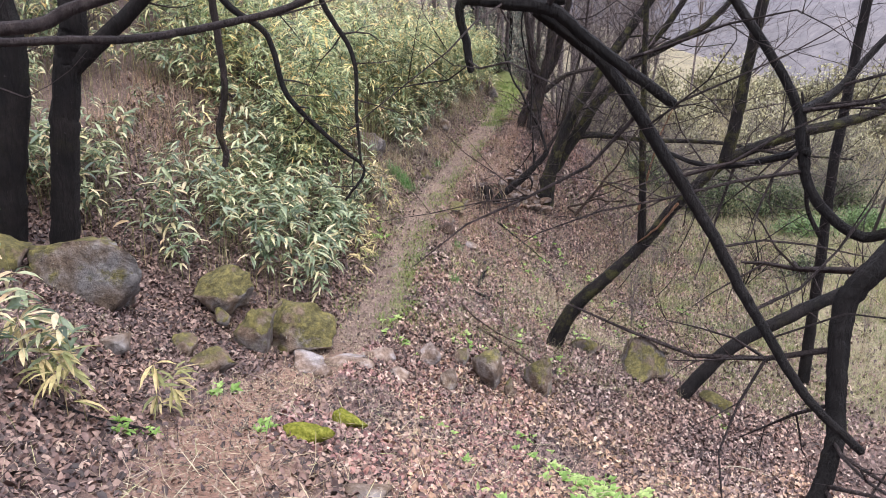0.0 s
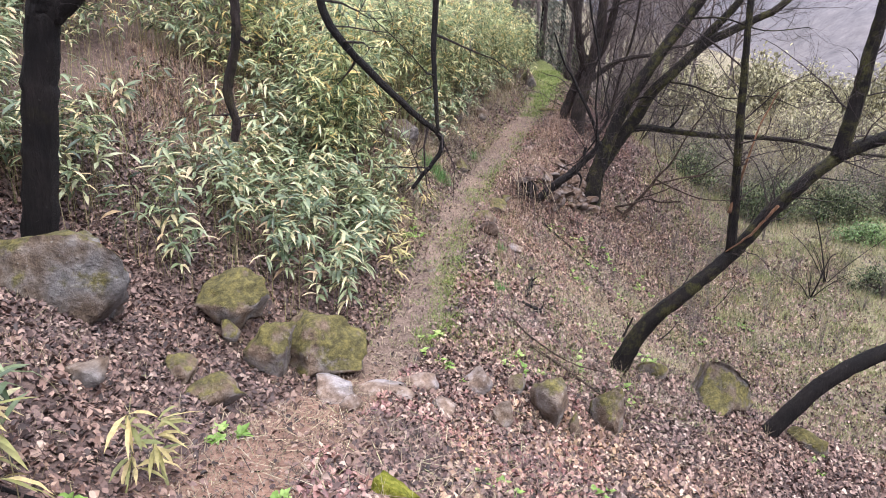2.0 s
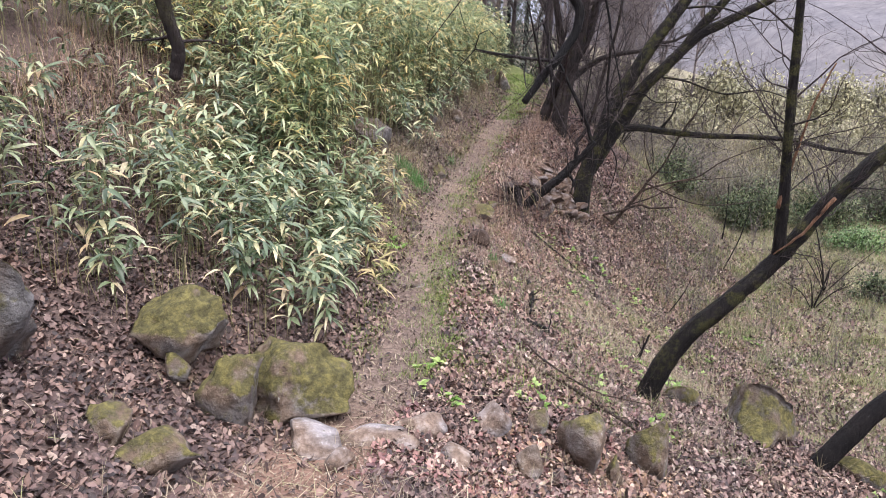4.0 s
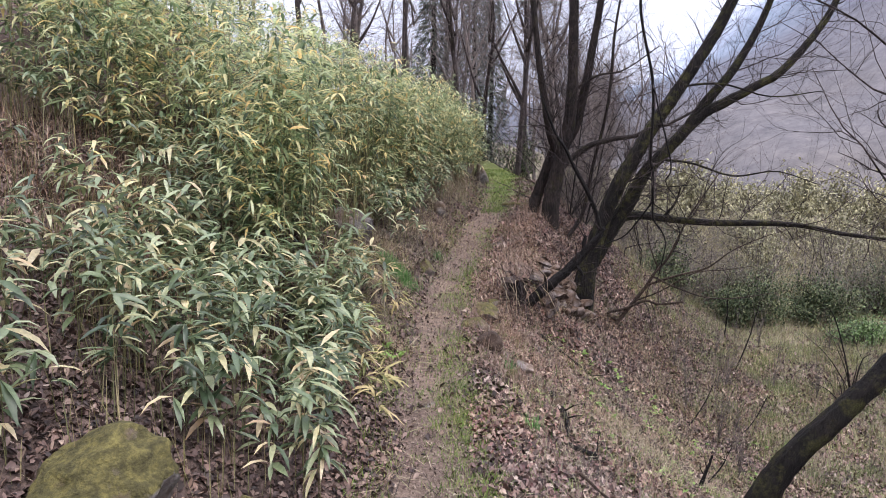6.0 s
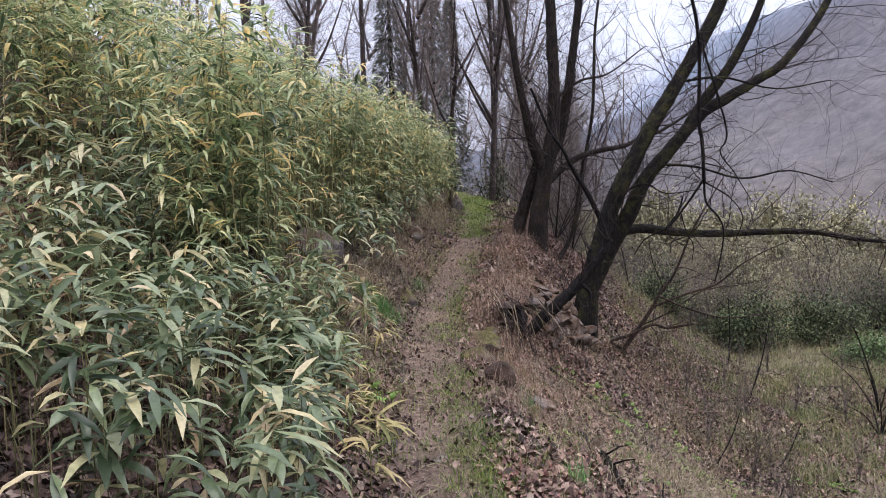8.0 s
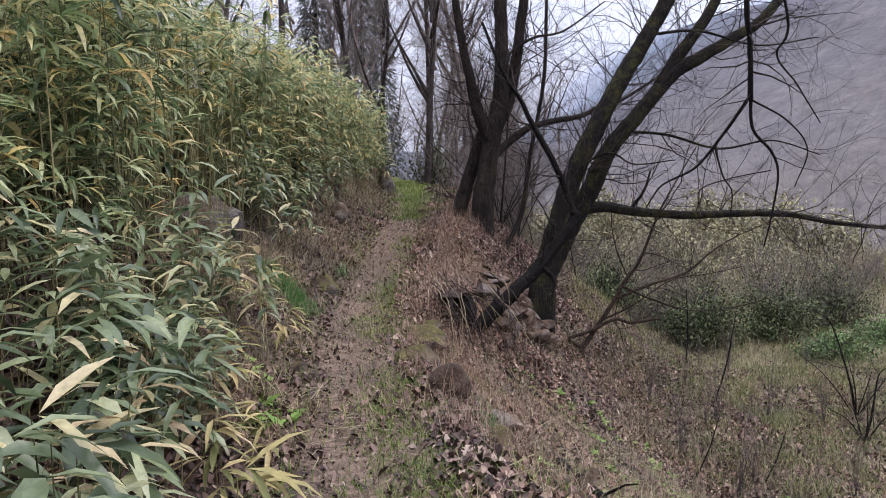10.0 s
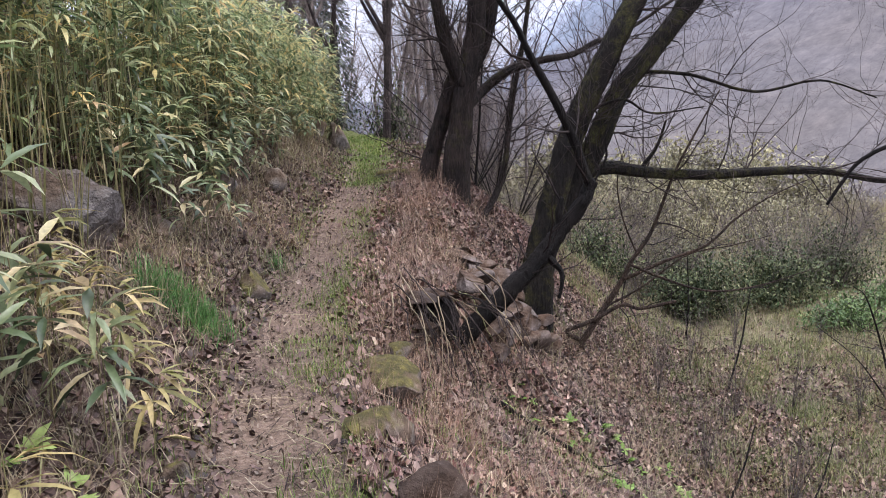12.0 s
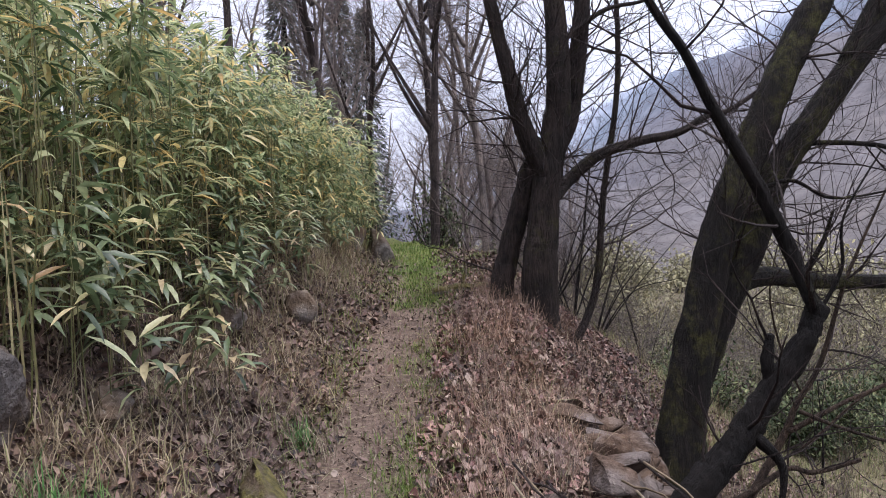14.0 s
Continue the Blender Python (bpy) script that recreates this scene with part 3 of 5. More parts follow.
# ---- trees beside the trail ----
tree("tree", [
    ([(2.47, 20.0, -3.0), (2.5, 20.0, -2.04), (2.56, 20.0, -1.6), (2.67, 20.0, -1.0), (2.79, 20.0, -0.45), (2.82, 20.0, 0.0), (2.83, 20.05, 0.62), (2.8, 20.1, 2.0), (2.7, 20.2, 3.8)], 0.165, 0.08),
    ([(2.72, 20.05, -0.9), (2.95, 20.1, -0.5), (3.05, 20.1, -0.08), (3.17, 20.1, 0.66), (3.4, 20.2, 2.2), (3.5, 20.3, 3.8)], 0.11, 0.05),
    ([(2.62, 19.98, -1.1), (2.44, 19.98, -0.72), (2.37, 20.0, -0.45), (2.31, 20.0, -0.2), (2.2, 20.0, 0.29), (2.12, 20.0, 0.75), (1.9, 20.0, 2.2), (1.7, 20.0, 3.6)], 0.1, 0.04),
    ([(2.14, 20.3, -2.85), (2.2, 20.3, -2.2), (2.3, 20.3, -1.81), (2.46, 20.2, -1.25), (2.6, 20.1, -0.8)], 0.13, 0.09),
    ([(2.7, 20.1, -1.35), (3.03, 20.3, -1.12), (3.37, 20.3, -0.89), (3.84, 20.3, -0.76), (4.33, 20.3, -0.68), (4.69, 20.3, -0.51), (5.05, 20.3, -0.42), (6.0, 20.4, 0.1)], 0.075, 0.02),
    ([(2.9, 20.2, -2.9), (3.3, 20.4, -2.3), (3.5, 20.5, -1.3), (3.75, 20.5, 0.0), (3.85, 20.6, 1.6), (4.1, 20.6, 3.2)], 0.045, 0.02),
    ([(2.85, 20.0, 0.2), (3.3, 19.9, 0.5), (3.8, 19.8, 0.62), (4.5, 19.8, 1.1)], 0.03, 0.01),
], "upright grey-brown bare tree forking above a mossy base beside the trail", MAT_BARK_GREY, 6.5, 1.6, flare=1.25, knots=0.06, sides=26)
tree("tree", [
    ([(2.6, 17.9, -3.9), (2.7, 17.95, -3.1), (2.88, 17.95, -2.35), (3.13, 17.95, -1.62), (3.52, 17.95, -0.88), (3.94, 17.95, -0.17), (4.34, 17.95, 0.45), (5.0, 18.0, 1.6), (5.6, 18.0, 3.2)], 0.16, 0.085),
    ([(2.8, 18.05, -2.95), (3.15, 18.1, -2.35), (3.45, 18.1, -1.85), (3.72, 18.1, -1.3), (4.1, 18.1, -0.88), (4.67, 18.1, -0.27), (5.1, 18.1, -0.02), (5.7, 18.1, 0.3), (6.2, 18.1, 0.62), (7.0, 18.2, 1.6), (7.6, 18.3, 3.0)], 0.145, 0.05),
    ([(4.5, 18.1, -0.42), (4.8, 18.15, 0.0), (5.3, 18.15, 0.64), (5.8, 18.2, 1.6), (6.2, 18.2, 3.0)], 0.1, 0.04),
    ([(3.3, 18.1, -2.12), (3.75, 18.3, -2.1), (4.4, 18.55, -2.2), (5.3, 18.6, -2.28), (6.4, 18.6, -2.28), (7.2, 18.6, -2.33), (8.0, 18.6, -2.48), (8.9, 18.6, -2.58), (10.5, 18.7, -2.7)], 0.08, 0.025),
    ([(4.3, 18.55, -2.18), (4.5, 18.5, -1.9), (4.55, 18.4, -1.6)], 0.03, 0.012),
    ([(3.95, 18.1, -1.05), (4.5, 17.9, -1.1), (5.2, 17.7, -1.3), (5.9, 17.5, -1.2), (6.6, 17.4, -1.4)], 0.024, 0.008),
    ([(4.2, 17.95, 0.25), (4.9, 17.8, 0.3), (5.7, 17.6, 0.1), (6.5, 17.4, 0.2)], 0.024, 0.008),
    ([(3.2, 17.95, -1.5), (3.6, 17.8, -1.35), (3.9, 17.7, -1.5), (4.4, 17.5, -1.45)], 0.02, 0.007),
], "dark mossy tree with leaning twin trunks rooted in a stony bank", MAT_BARK_MOSS, 7.0, 1.5, flare=1.45, knots=0.06, sides=26)
tree("dead_tree", [
    ([(1.15, 16.32, -3.4), (1.4, 16.25, -3.1), (1.64, 16.2, -2.86), (1.84, 16.2, -2.69), (2.07, 16.2, -2.44), (2.27, 16.17, -2.2), (2.35, 16.15, -2.02)], 0.085, 0.05),
    ([(2.33, 16.15, -2.06), (2.21, 16.2, -1.71), (2.04, 16.2, -1.37), (1.84, 16.2, -1.04), (1.7, 16.2, -0.78), (1.53, 16.2, -0.55), (1.3, 16.25, 0.0)], 0.036, 0.014),
    ([(2.11, 16.2, -2.44), (2.08, 16.2, -2.28), (2.1, 16.2, -2.15)], 0.034, 0.022),
    ([(1.95, 16.18, -2.6), (2.05, 16.1, -2.75), (2.02, 16.08, -2.95)], 0.03, 0.012),
    ([(2.33, 16.15, -2.08), (2.44, 16.1, -1.85), (2.42, 16.05, -1.6), (2.6, 16.0, -1.3)], 0.012, 0.004),
], "crooked broken dead stem leaning out of the stone bank", MAT_BARK, 4.0, 0.8, 1, knots=0.17, fork=3, sides=14)
tree("shrub", [
    ([(3.48, 18.55, -4.30), (3.82, 18.55, -3.86), (4.09, 18.55, -3.49), (4.22, 18.55, -3.26), (4.49, 18.55, -2.92), (4.77, 18.55, -2.27), (5.05, 18.55, -1.79), (5.40, 18.55, -1.25)], 0.042, 0.008),
    ([(4.09, 18.50, -3.47), (4.67, 18.50, -3.29), (5.25, 18.50, -3.14), (5.69, 18.50, -2.83), (6.22, 18.50, -2.58), (6.94, 18.50, -2.35)], 0.024, 0.006),
    ([(4.12, 18.40, -3.28), (4.60, 18.40, -3.50), (5.25, 18.40, -3.71), (6.00, 18.40, -3.71), (6.87, 18.40, -3.56)], 0.02, 0.006),
    ([(3.49, 18.50, -4.16), (3.33, 18.50, -4.03), (3.66, 18.50, -3.94), (4.06, 18.50, -3.79), (4.33, 18.50, -3.86), (4.82, 18.50, -3.82)], 0.03, 0.02),
    ([(3.88, 18.60, -3.82), (4.40, 18.60, -3.62), (5.04, 18.60, -3.27), (5.71, 18.60, -3.20), (6.34, 18.60, -3.11)], 0.016, 0.005),
    ([(4.33, 18.60, -3.22), (4.11, 18.60, -2.72), (4.04, 18.60, -2.25), (4.17, 18.60, -1.78)], 0.012, 0.004),
], "bare shrub with reddish stems sweeping out below the stone bank", MAT_DEADWOOD, 5.0, 1.0, 2, sides=9, category="shrub", lift=0.03, fork=3)
leaning = tree("tree", [
    ([(1.75, 10.4, -3.95), (2.05, 10.35, -3.2), (2.55, 10.3, -2.6), (3.0, 10.3, -2.1), (3.45, 10.3, -1.45), (4.05, 10.3, -0.85), (4.86, 10.3, -0.49), (6.1, 10.3, -0.08), (7.4, 10.4, 0.9)], 0.1, 0.06),
    ([(2.95, 10.3, -2.1), (2.92, 10.3, -1.6), (2.86, 10.3, -1.07), (2.78, 10.3, -0.2), (2.71, 10.3, 0.62), (2.6, 10.3, 2.2)], 0.06, 0.03),
    ([(4.0, 10.3, -0.9), (4.08, 10.3, -0.2), (4.12, 10.3, 0.5), (4.2, 10.3, 1.3), (4.4, 10.3, 2.6)], 0.09, 0.05),
], "leaning dark bare tree with a mossy base and a split limb", MAT_BARK_MOSS, 5.0, 1.2, knots=0.1, sides=16, flare=1.3)
h = Heap()
line = smooth_line([(1.1, -0.12, 2.35), (1.17, -0.1, 2.72), (1.29, -0.1, 3.39), (1.43, -0.1, 3.79)], 5, 0.004)
tube(h, line, np.linspace(0.022, 0.007, len(line)), 7, 0.22)
piece("broken_limb", h, MAT_SPLIT, leaning, "split broken limb showing orange wood", smooth=True)
h = Heap()
line = smooth_line([(1.12, -0.17, 1.87), (1.37, -0.18, 2.1), (1.64, -0.18, 2.48)], 5, 0.004)
tube(h, line, np.linspace(0.008, 0.022, len(line)), 6, 0.25)
piece("torn_wood", h, MAT_SPLIT, leaning, "strip of torn orange wood", smooth=True)
tree("tree", [
    ([(3.75, 10.2, -4.7), (4.45, 10.2, -3.75), (5.3, 10.2, -3.17), (6.2, 10.2, -2.63), (6.75, 10.2, -1.7), (7.2, 10.2, 0.3)], 0.115, 0.07),
    ([(6.2, 10.2, -2.7), (7.2, 10.3, -2.0), (8.0, 10.5, -1.2)], 0.06, 0.03),
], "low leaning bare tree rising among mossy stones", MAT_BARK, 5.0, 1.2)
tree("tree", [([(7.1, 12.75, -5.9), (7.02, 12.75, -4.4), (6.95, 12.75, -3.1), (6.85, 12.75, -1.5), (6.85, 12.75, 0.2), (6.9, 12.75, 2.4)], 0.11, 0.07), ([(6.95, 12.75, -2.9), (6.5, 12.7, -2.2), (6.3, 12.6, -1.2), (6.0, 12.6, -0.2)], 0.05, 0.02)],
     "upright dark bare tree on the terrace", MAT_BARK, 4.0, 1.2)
tree("tree", [([(-4.41, 8.3, -1.75), (-4.25, 8.3, -0.6), (-4.1, 8.3, 0.3), (-4.0, 8.3, 0.7), (-3.9, 8.3, 1.2), (-3.9, 8.3, 3.4)], 0.17, 0.13),
              ([(-4.0, 8.3, 0.5), (-3.64, 8.3, 0.8), (-3.17, 8.3, 1.21), (-2.2, 8.2, 2.2)], 0.11, 0.06)],
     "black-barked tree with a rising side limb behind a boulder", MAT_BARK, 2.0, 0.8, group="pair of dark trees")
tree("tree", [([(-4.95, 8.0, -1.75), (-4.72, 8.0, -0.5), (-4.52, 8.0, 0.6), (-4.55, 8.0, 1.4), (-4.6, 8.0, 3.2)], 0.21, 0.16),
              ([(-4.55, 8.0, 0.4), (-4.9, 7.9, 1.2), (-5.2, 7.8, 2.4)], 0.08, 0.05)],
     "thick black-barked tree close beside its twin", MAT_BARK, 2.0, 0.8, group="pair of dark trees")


# ---- boughs that hang over the walker ----
tree("overhanging_branch", [
    ([(1.1, 1.5, 1.35), (0.9, 1.3, 1.15), (0.77, 1.21, 1.05), (0.715, 1.2, 0.97), (0.7, 1.15, 0.84), (0.69, 1.1, 0.74), (0.63, 1.04, 0.62)], 0.025, 0.014),
    ([(0.2, 1.3, 1.47), (0.1, 1.3, 1.462), (0.03, 1.3, 1.46), (0.04, 1.3, 1.4), (0.05, 1.29, 1.35)], 0.011, 0.006),
    ([(0.1, 1.3, 1.462), (0.18, 1.28, 1.45), (0.25, 1.27, 1.4), (0.38, 1.23, 1.31)], 0.013, 0.009),
    ([(0.16, 1.34, 1.45), (0.28, 1.31, 1.36), (0.39, 1.26, 1.21), (0.45, 1.22, 1.12), (0.51, 1.15, 1.01), (0.54, 1.11, 0.96), (0.59, 1.05, 0.88), (0.66, 0.98, 0.82)], 0.013, 0.007),
    ([(0.54, 1.51, 1.49), (0.64, 1.46, 1.35), (0.68, 1.43, 1.27), (0.71, 1.39, 1.13), (0.78, 1.32, 1.06), (0.86, 1.28, 1.1)], 0.009, 0.011),
    ([(0.68, 1.43, 1.27), (0.78, 1.5, 1.3), (0.9, 1.55, 1.42)], 0.011, 0.006),
    ([(0.7, 1.4, 1.2), (0.6, 1.6, 1.12), (0.5, 1.75, 1.13)], 0.009, 0.004),
], "wet black crooked branches hanging low over the trail", MAT_BARK, 9.0, 0.45, 2, sides=9, lift=0.05, category="branch", fork=3, knots=0.04)
tree("overhanging_branch", [
    ([(-0.9, 1.0, 1.42), (-0.68, 1.1, 1.4), (-0.56, 1.17, 1.4), (-0.48, 1.21, 1.4), (-0.36, 1.25, 1.42), (-0.22, 1.28, 1.46), (-0.1, 1.3, 1.55)], 0.007, 0.006),
    ([(-0.95, 1.2, 1.38), (-0.78, 1.28, 1.4), (-0.69, 1.33, 1.41), (-0.63, 1.36, 1.44), (-0.45, 1.42, 1.5)], 0.013, 0.011),
], "thin pale grey branch reaching across above the trail", MAT_TWIG, 2.5, 0.3, 1, sides=8, category="branch", fork=2)
tree("overhanging_branch", [
    ([(-1.6, 4.8, 2.2), (-1.38, 4.8, 1.41), (-1.1, 4.86, 1.14), (-0.98, 4.85, 0.76), (-0.66, 4.84, 0.44), (-0.5, 4.83, 0.29), (-0.62, 4.76, 0.1)], 0.026, 0.008),
    ([(-1.0, 4.94, 2.2), (-0.79, 4.94, 1.42), (-0.57, 4.94, 1.01), (-0.55, 4.9, 0.65), (-0.52, 4.83, 0.33)], 0.022, 0.008),
], "drooping dark bare branch hanging over the slope", MAT_BARK, 4.0, 0.5, 1, sides=8, lift=-0.05, category="branch")
tree("overhanging_branch", [
    ([(0.9, 11.7, 2.8), (1.3, 11.85, 1.7), (1.22, 12.0, 0.8), (1.42, 12.06, 0.0), (1.46, 12.1, -0.67), (1.5, 12.12, -0.85), (1.53, 12.14, -1.16)], 0.013, 0.015),
    ([(1.53, 12.14, -1.14), (1.43, 12.24, -1.35), (1.32, 12.33, -1.53), (1.17, 12.43, -1.63), (1.09, 12.47, -1.76)], 0.011, 0.004),
    ([(1.53, 12.14, -1.14), (1.55, 12.14, -1.32), (1.63, 12.08, -1.45), (1.66, 12.06, -1.58), (1.63, 12.07, -1.82), (1.6, 12.08, -1.97)], 0.01, 0.004),
    ([(1.53, 12.14, -1.16), (1.68, 12.03, -1.28), (1.76, 11.96, -1.44), (1.72, 12.0, -1.64)], 0.006, 0.003),
    ([(1.42, 12.06, 0.0), (1.62, 11.98, -0.74), (1.61, 12.04, -0.93), (1.7, 11.99, -1.09), (1.8, 11.92, -1.3)], 0.009, 0.003),
    ([(1.33, 12.31, -1.74), (1.35, 12.31, -1.65), (1.48, 12.21, -1.59), (1.63, 12.08, -1.55)], 0.004, 0.003),
    ([(1.4, 12.27, -1.41), (1.44, 12.24, -1.58), (1.48, 12.21, -1.67), (1.47, 12.21, -1.82)], 0.006, 0.003),
], "crooked bare branch dangling beside the trail", MAT_BARK, 7.0, 0.35, 2, sides=8, lift=-0.04, category="branch", fork=3)

tree("hanging_branch", [
    ([(-2.1, 6.0, 3.0), (-1.85, 6.05, 2.0), (-1.76, 6.1, 1.0), (-1.74, 6.1, 0.6), (-1.81, 6.1, 0.28), (-1.77, 6.1, 0.1), (-1.79, 6.1, -0.02)], 0.03, 0.026),
    ([(-1.74, 6.1, 0.6), (-1.68, 6.1, 0.56), (-1.66, 6.1, 0.58)], 0.012, 0.008),
], "crooked brown branch hanging down over the leafy slope", MAT_BARK_GREY, 0.6, 0.3, 1, sides=12, category="branch", knots=0.07)

# ---- shrubs ----
for sx, sy, lean, hgt, lab in ((8.6, 18.6, -0.3, 1.6, "dark bare shrub at the edge of the terrace"), (7.8, 17.6, 0.3, 1.0, "dark tangled shrub in dry grass"), (4.0, 22.5, 0.2, 2.4, "bare shrub behind the forked tree"),
                               (3.4, 21.8, 0.1, 2.6, "thin bare shrub behind the forked tree"), (5.0, 24.0, 0.4, 2.2, "pale bare shrub on the slope"), (6.5, 25.0, -0.2, 2.0, "bare shrub beyond the bank")):
    z0 = float(height(sx, sy)) - 0.05
    stems = [([(sx, sy, z0), (sx + lean * 0.4 * hgt, sy, z0 + 0.45 * hgt), (sx + lean * hgt, sy + 0.1, z0 + hgt), (sx + lean * 1.6 * hgt, sy + 0.1, z0 + hgt * 1.15)], 0.022, 0.005)]
    for q in range(5):
        a = rng.uniform(0, 6.3)
        stems.append(([(sx, sy, z0), (sx + 0.3 * hgt * math.cos(a), sy + 0.3 * hgt * math.sin(a), z0 + 0.4 * hgt), (sx + 0.7 * hgt * math.cos(a), sy + 0.6 * hgt * math.sin(a), z0 + rng.uniform(0.5, 0.9) * hgt)], 0.013, 0.004))
    tree("shrub", stems, lab, MAT_BARK, 8.0, 0.9, 2, sides=6, category="shrub", lift=0.02)


thin = []
for q, hgt in enumerate((2.6, 3.2, 2.2)):
    stems = []
    for _ in range(7):
        a, r = rng.uniform(0, 6.3), rng.uniform(0.2, 0.8)
        stems.append(([(0, 0, -0.1), (r * 0.3 * math.cos(a), r * 0.3 * math.sin(a), 0.45 * hgt), (r * math.cos(a), r * math.sin(a), hgt * rng.uniform(0.8, 1.15))], 0.014, 0.004))
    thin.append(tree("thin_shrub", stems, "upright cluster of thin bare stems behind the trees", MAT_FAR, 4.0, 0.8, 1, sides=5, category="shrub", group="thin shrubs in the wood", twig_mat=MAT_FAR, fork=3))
for q in range(30):
    px, py = (rng.uniform(3.6, 6.2), rng.uniform(23.0, 28)) if q < 5 else (rng.uniform(4.2, 10.5), rng.uniform(14.5, 22.5))
    m = pose(px, py, float(height(px, py)), 0, rng.uniform(-6, 6), rng.uniform(0, 360)) @ Matrix.Scale(rng.uniform(0.8, 1.35) if q < 5 else rng.uniform(0.22, 0.45), 4)
    if q < 3:
        thin[q].matrix_world = m
    else:
        copy_thing(thin[q % 3], m)
brush = []
for q in range(4):
    stems = []
    for _ in range(6):
        a, r = rng.uniform(0, 6.3), rng.uniform(0.6, 1.5)
        stems.append(([(0, 0, -0.05), (r * 0.4 * math.cos(a), r * 0.4 * math.sin(a), 0.8), (r * math.cos(a), r * math.sin(a), rng.uniform(0.9, 1.9))], 0.011, 0.003))
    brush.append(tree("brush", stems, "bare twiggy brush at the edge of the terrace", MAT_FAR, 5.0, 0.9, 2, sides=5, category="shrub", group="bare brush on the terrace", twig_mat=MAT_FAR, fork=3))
for q in range(96):
    px, py = (rng.uniform(5, 22), rng.uniform(24.5, 36)) if q < 44 else (rng.uniform(2.6, 7), rng.uniform(21.5, 27)) if q < 58 else (rng.uniform(6.5, 15), rng.uniform(24.2, 27))
    m = pose(px, py, float(height(px, py)), 0, 0, rng.uniform(0, 360)) @ Matrix.Scale(rng.uniform(0.7, 1.25), 4)
    if q < 4:
        brush[q].matrix_world = m
    else:
        ob = copy_thing(brush[q % 4], m)


def bush(x, y, size, label, mat, n=2600, leaf=0.09):
    """An evergreen bush: many stems and a crown of separate leaves."""
    z0 = float(height(x, y)) - 0.05
    root = thing("bush", (x, y, z0), label, "bush")
    st, crown = Heap(), []
    for _ in range(46):
        a, e = rng.uniform(0, 6.3), rng.uniform(0.2, 1.4)
        r = rng.uniform(0.5, 1.0)
        tip = np.array([math.cos(a) * math.cos(e) * size[0] / 2, math.sin(a) * math.cos(e) * size[1] / 2, math.sin(e) * size[2]]) * r
        line = smooth_line([(tip[0] * 0.1, tip[1] * 0.1, 0), tip * 0.5 + rng.standard_normal(3) * 0.1, tip], 4)
        tube(st, line, np.linspace(0.014, 0.004, len(line)), 4)
        for _ in range(n // 46):
            crown.append(line[int(rng.integers(3, len(line)))] + rng.standard_normal(3) * np.array([0.14, 0.14, 0.1]) * max(size) / 2.2)
    piece("branchwork", st, MAT_TWIG, root, "tangled dark stems", "stuff")
    crown = np.array(crown)
    crown[:, 2] = np.maximum(crown[:, 2], 0.03)
    hl = Heap()
    w = rng.standard_normal((len(crown), 3))
    hl.add(*leaf_set(crown, w, rng.uniform(0.6, 1.3, len(crown)) * leaf, rng.uniform(0.3, 0.5, len(crown)) * leaf, rng.uniform(0, 0.3, len(crown))))
    piece("foliage", hl, mat, root, "", "stuff")
    return root


for bx, by, bs, bl, bm_, bn in (
        (8.9, 23.6, (3.2, 2.0, 1.5), "dense dark green bush on the grassy terrace", MAT_EVERGREEN, 6500),
        (11.3, 24.0, (3.4, 2.2, 1.6), "dark evergreen bush tangled with bare stems", MAT_EVERGREEN, 7500),
        (13.6, 22.9, (3.0, 1.8, 0.7), "fresh green bramble patch in terrace grass", MAT_BRAMBLE, 3600),
        (6.6, 23.6, (2.6, 2.0, 1.5), "low evergreen bush below the bank", MAT_EVERGREEN, 3200),
        (13.8, 25.0, (4.0, 2.6, 1.9), "broad dark thicket on the terrace", MAT_EVERGREEN, 4600),
        (9.8, 25.6, (3.6, 2.4, 1.7), "grey-green bush among dry grass", MAT_BUSH, 4200),
        (7.8, 26.6, (3.0, 2.4, 1.6), "grey-green bush behind bare shrubs", MAT_BUSH, 3400),
        (11.4, 22.1, (2.8, 1.6, 0.6), "low fresh green bramble bush on the terrace", MAT_BRAMBLE, 3000),
        (9.6, 18.2, (1.6, 1.2, 0.9), "dark low bramble at the slope's foot", MAT_EVERGREEN, 1400),
        (3.1, 26.2, (1.8, 1.4, 1.9), "leafy dark shrub where the trail bends away", MAT_EVERGREEN, 1500),
        (1.9, 27.6, (2.2, 1.6, 2.0), "dark leafy shrub closing off the trail's end", MAT_EVERGREEN, 1800),
        (4.6, 27.0, (2.4, 1.6, 1.8), "grey-green shrub in the wood", MAT_BUSH, 1600)):
    bush(bx, by, bs, bl, bm_, bn)

for q in range(26):
    px, py = 5.5 + 0.68 * q + rng.uniform(-0.6, 0.6), rng.uniform(27.0, 33.0)
    w = rng.uniform(1.8, 3.2)
    bush(px, py, (w, w * 0.8, rng.uniform(1.3, 2.6)), "pale yellow-green scrub on the far edge of the terrace", MAT_SCRUB, 1000, 0.13)

far_scrub = [bush(15.0 + 2.5 * q, 34.0 + q, (3.6, 3.0, 2.0 + 0.3 * q), "pale hazy scrub beyond the terrace", MAT_SCRUB, 1300, 0.2) for q in range(4)]
for q in range(34):
    px, py = rng.uniform(9, 30), rng.uniform(32, 56)
    copy_thing(far_scrub[q % 4], pose(px, py, float(height(px, py)) - 0.05, 0, 0, rng.uniform(0, 360)) @ Matrix.Scale(rng.uniform(0.8, 1.5), 4))

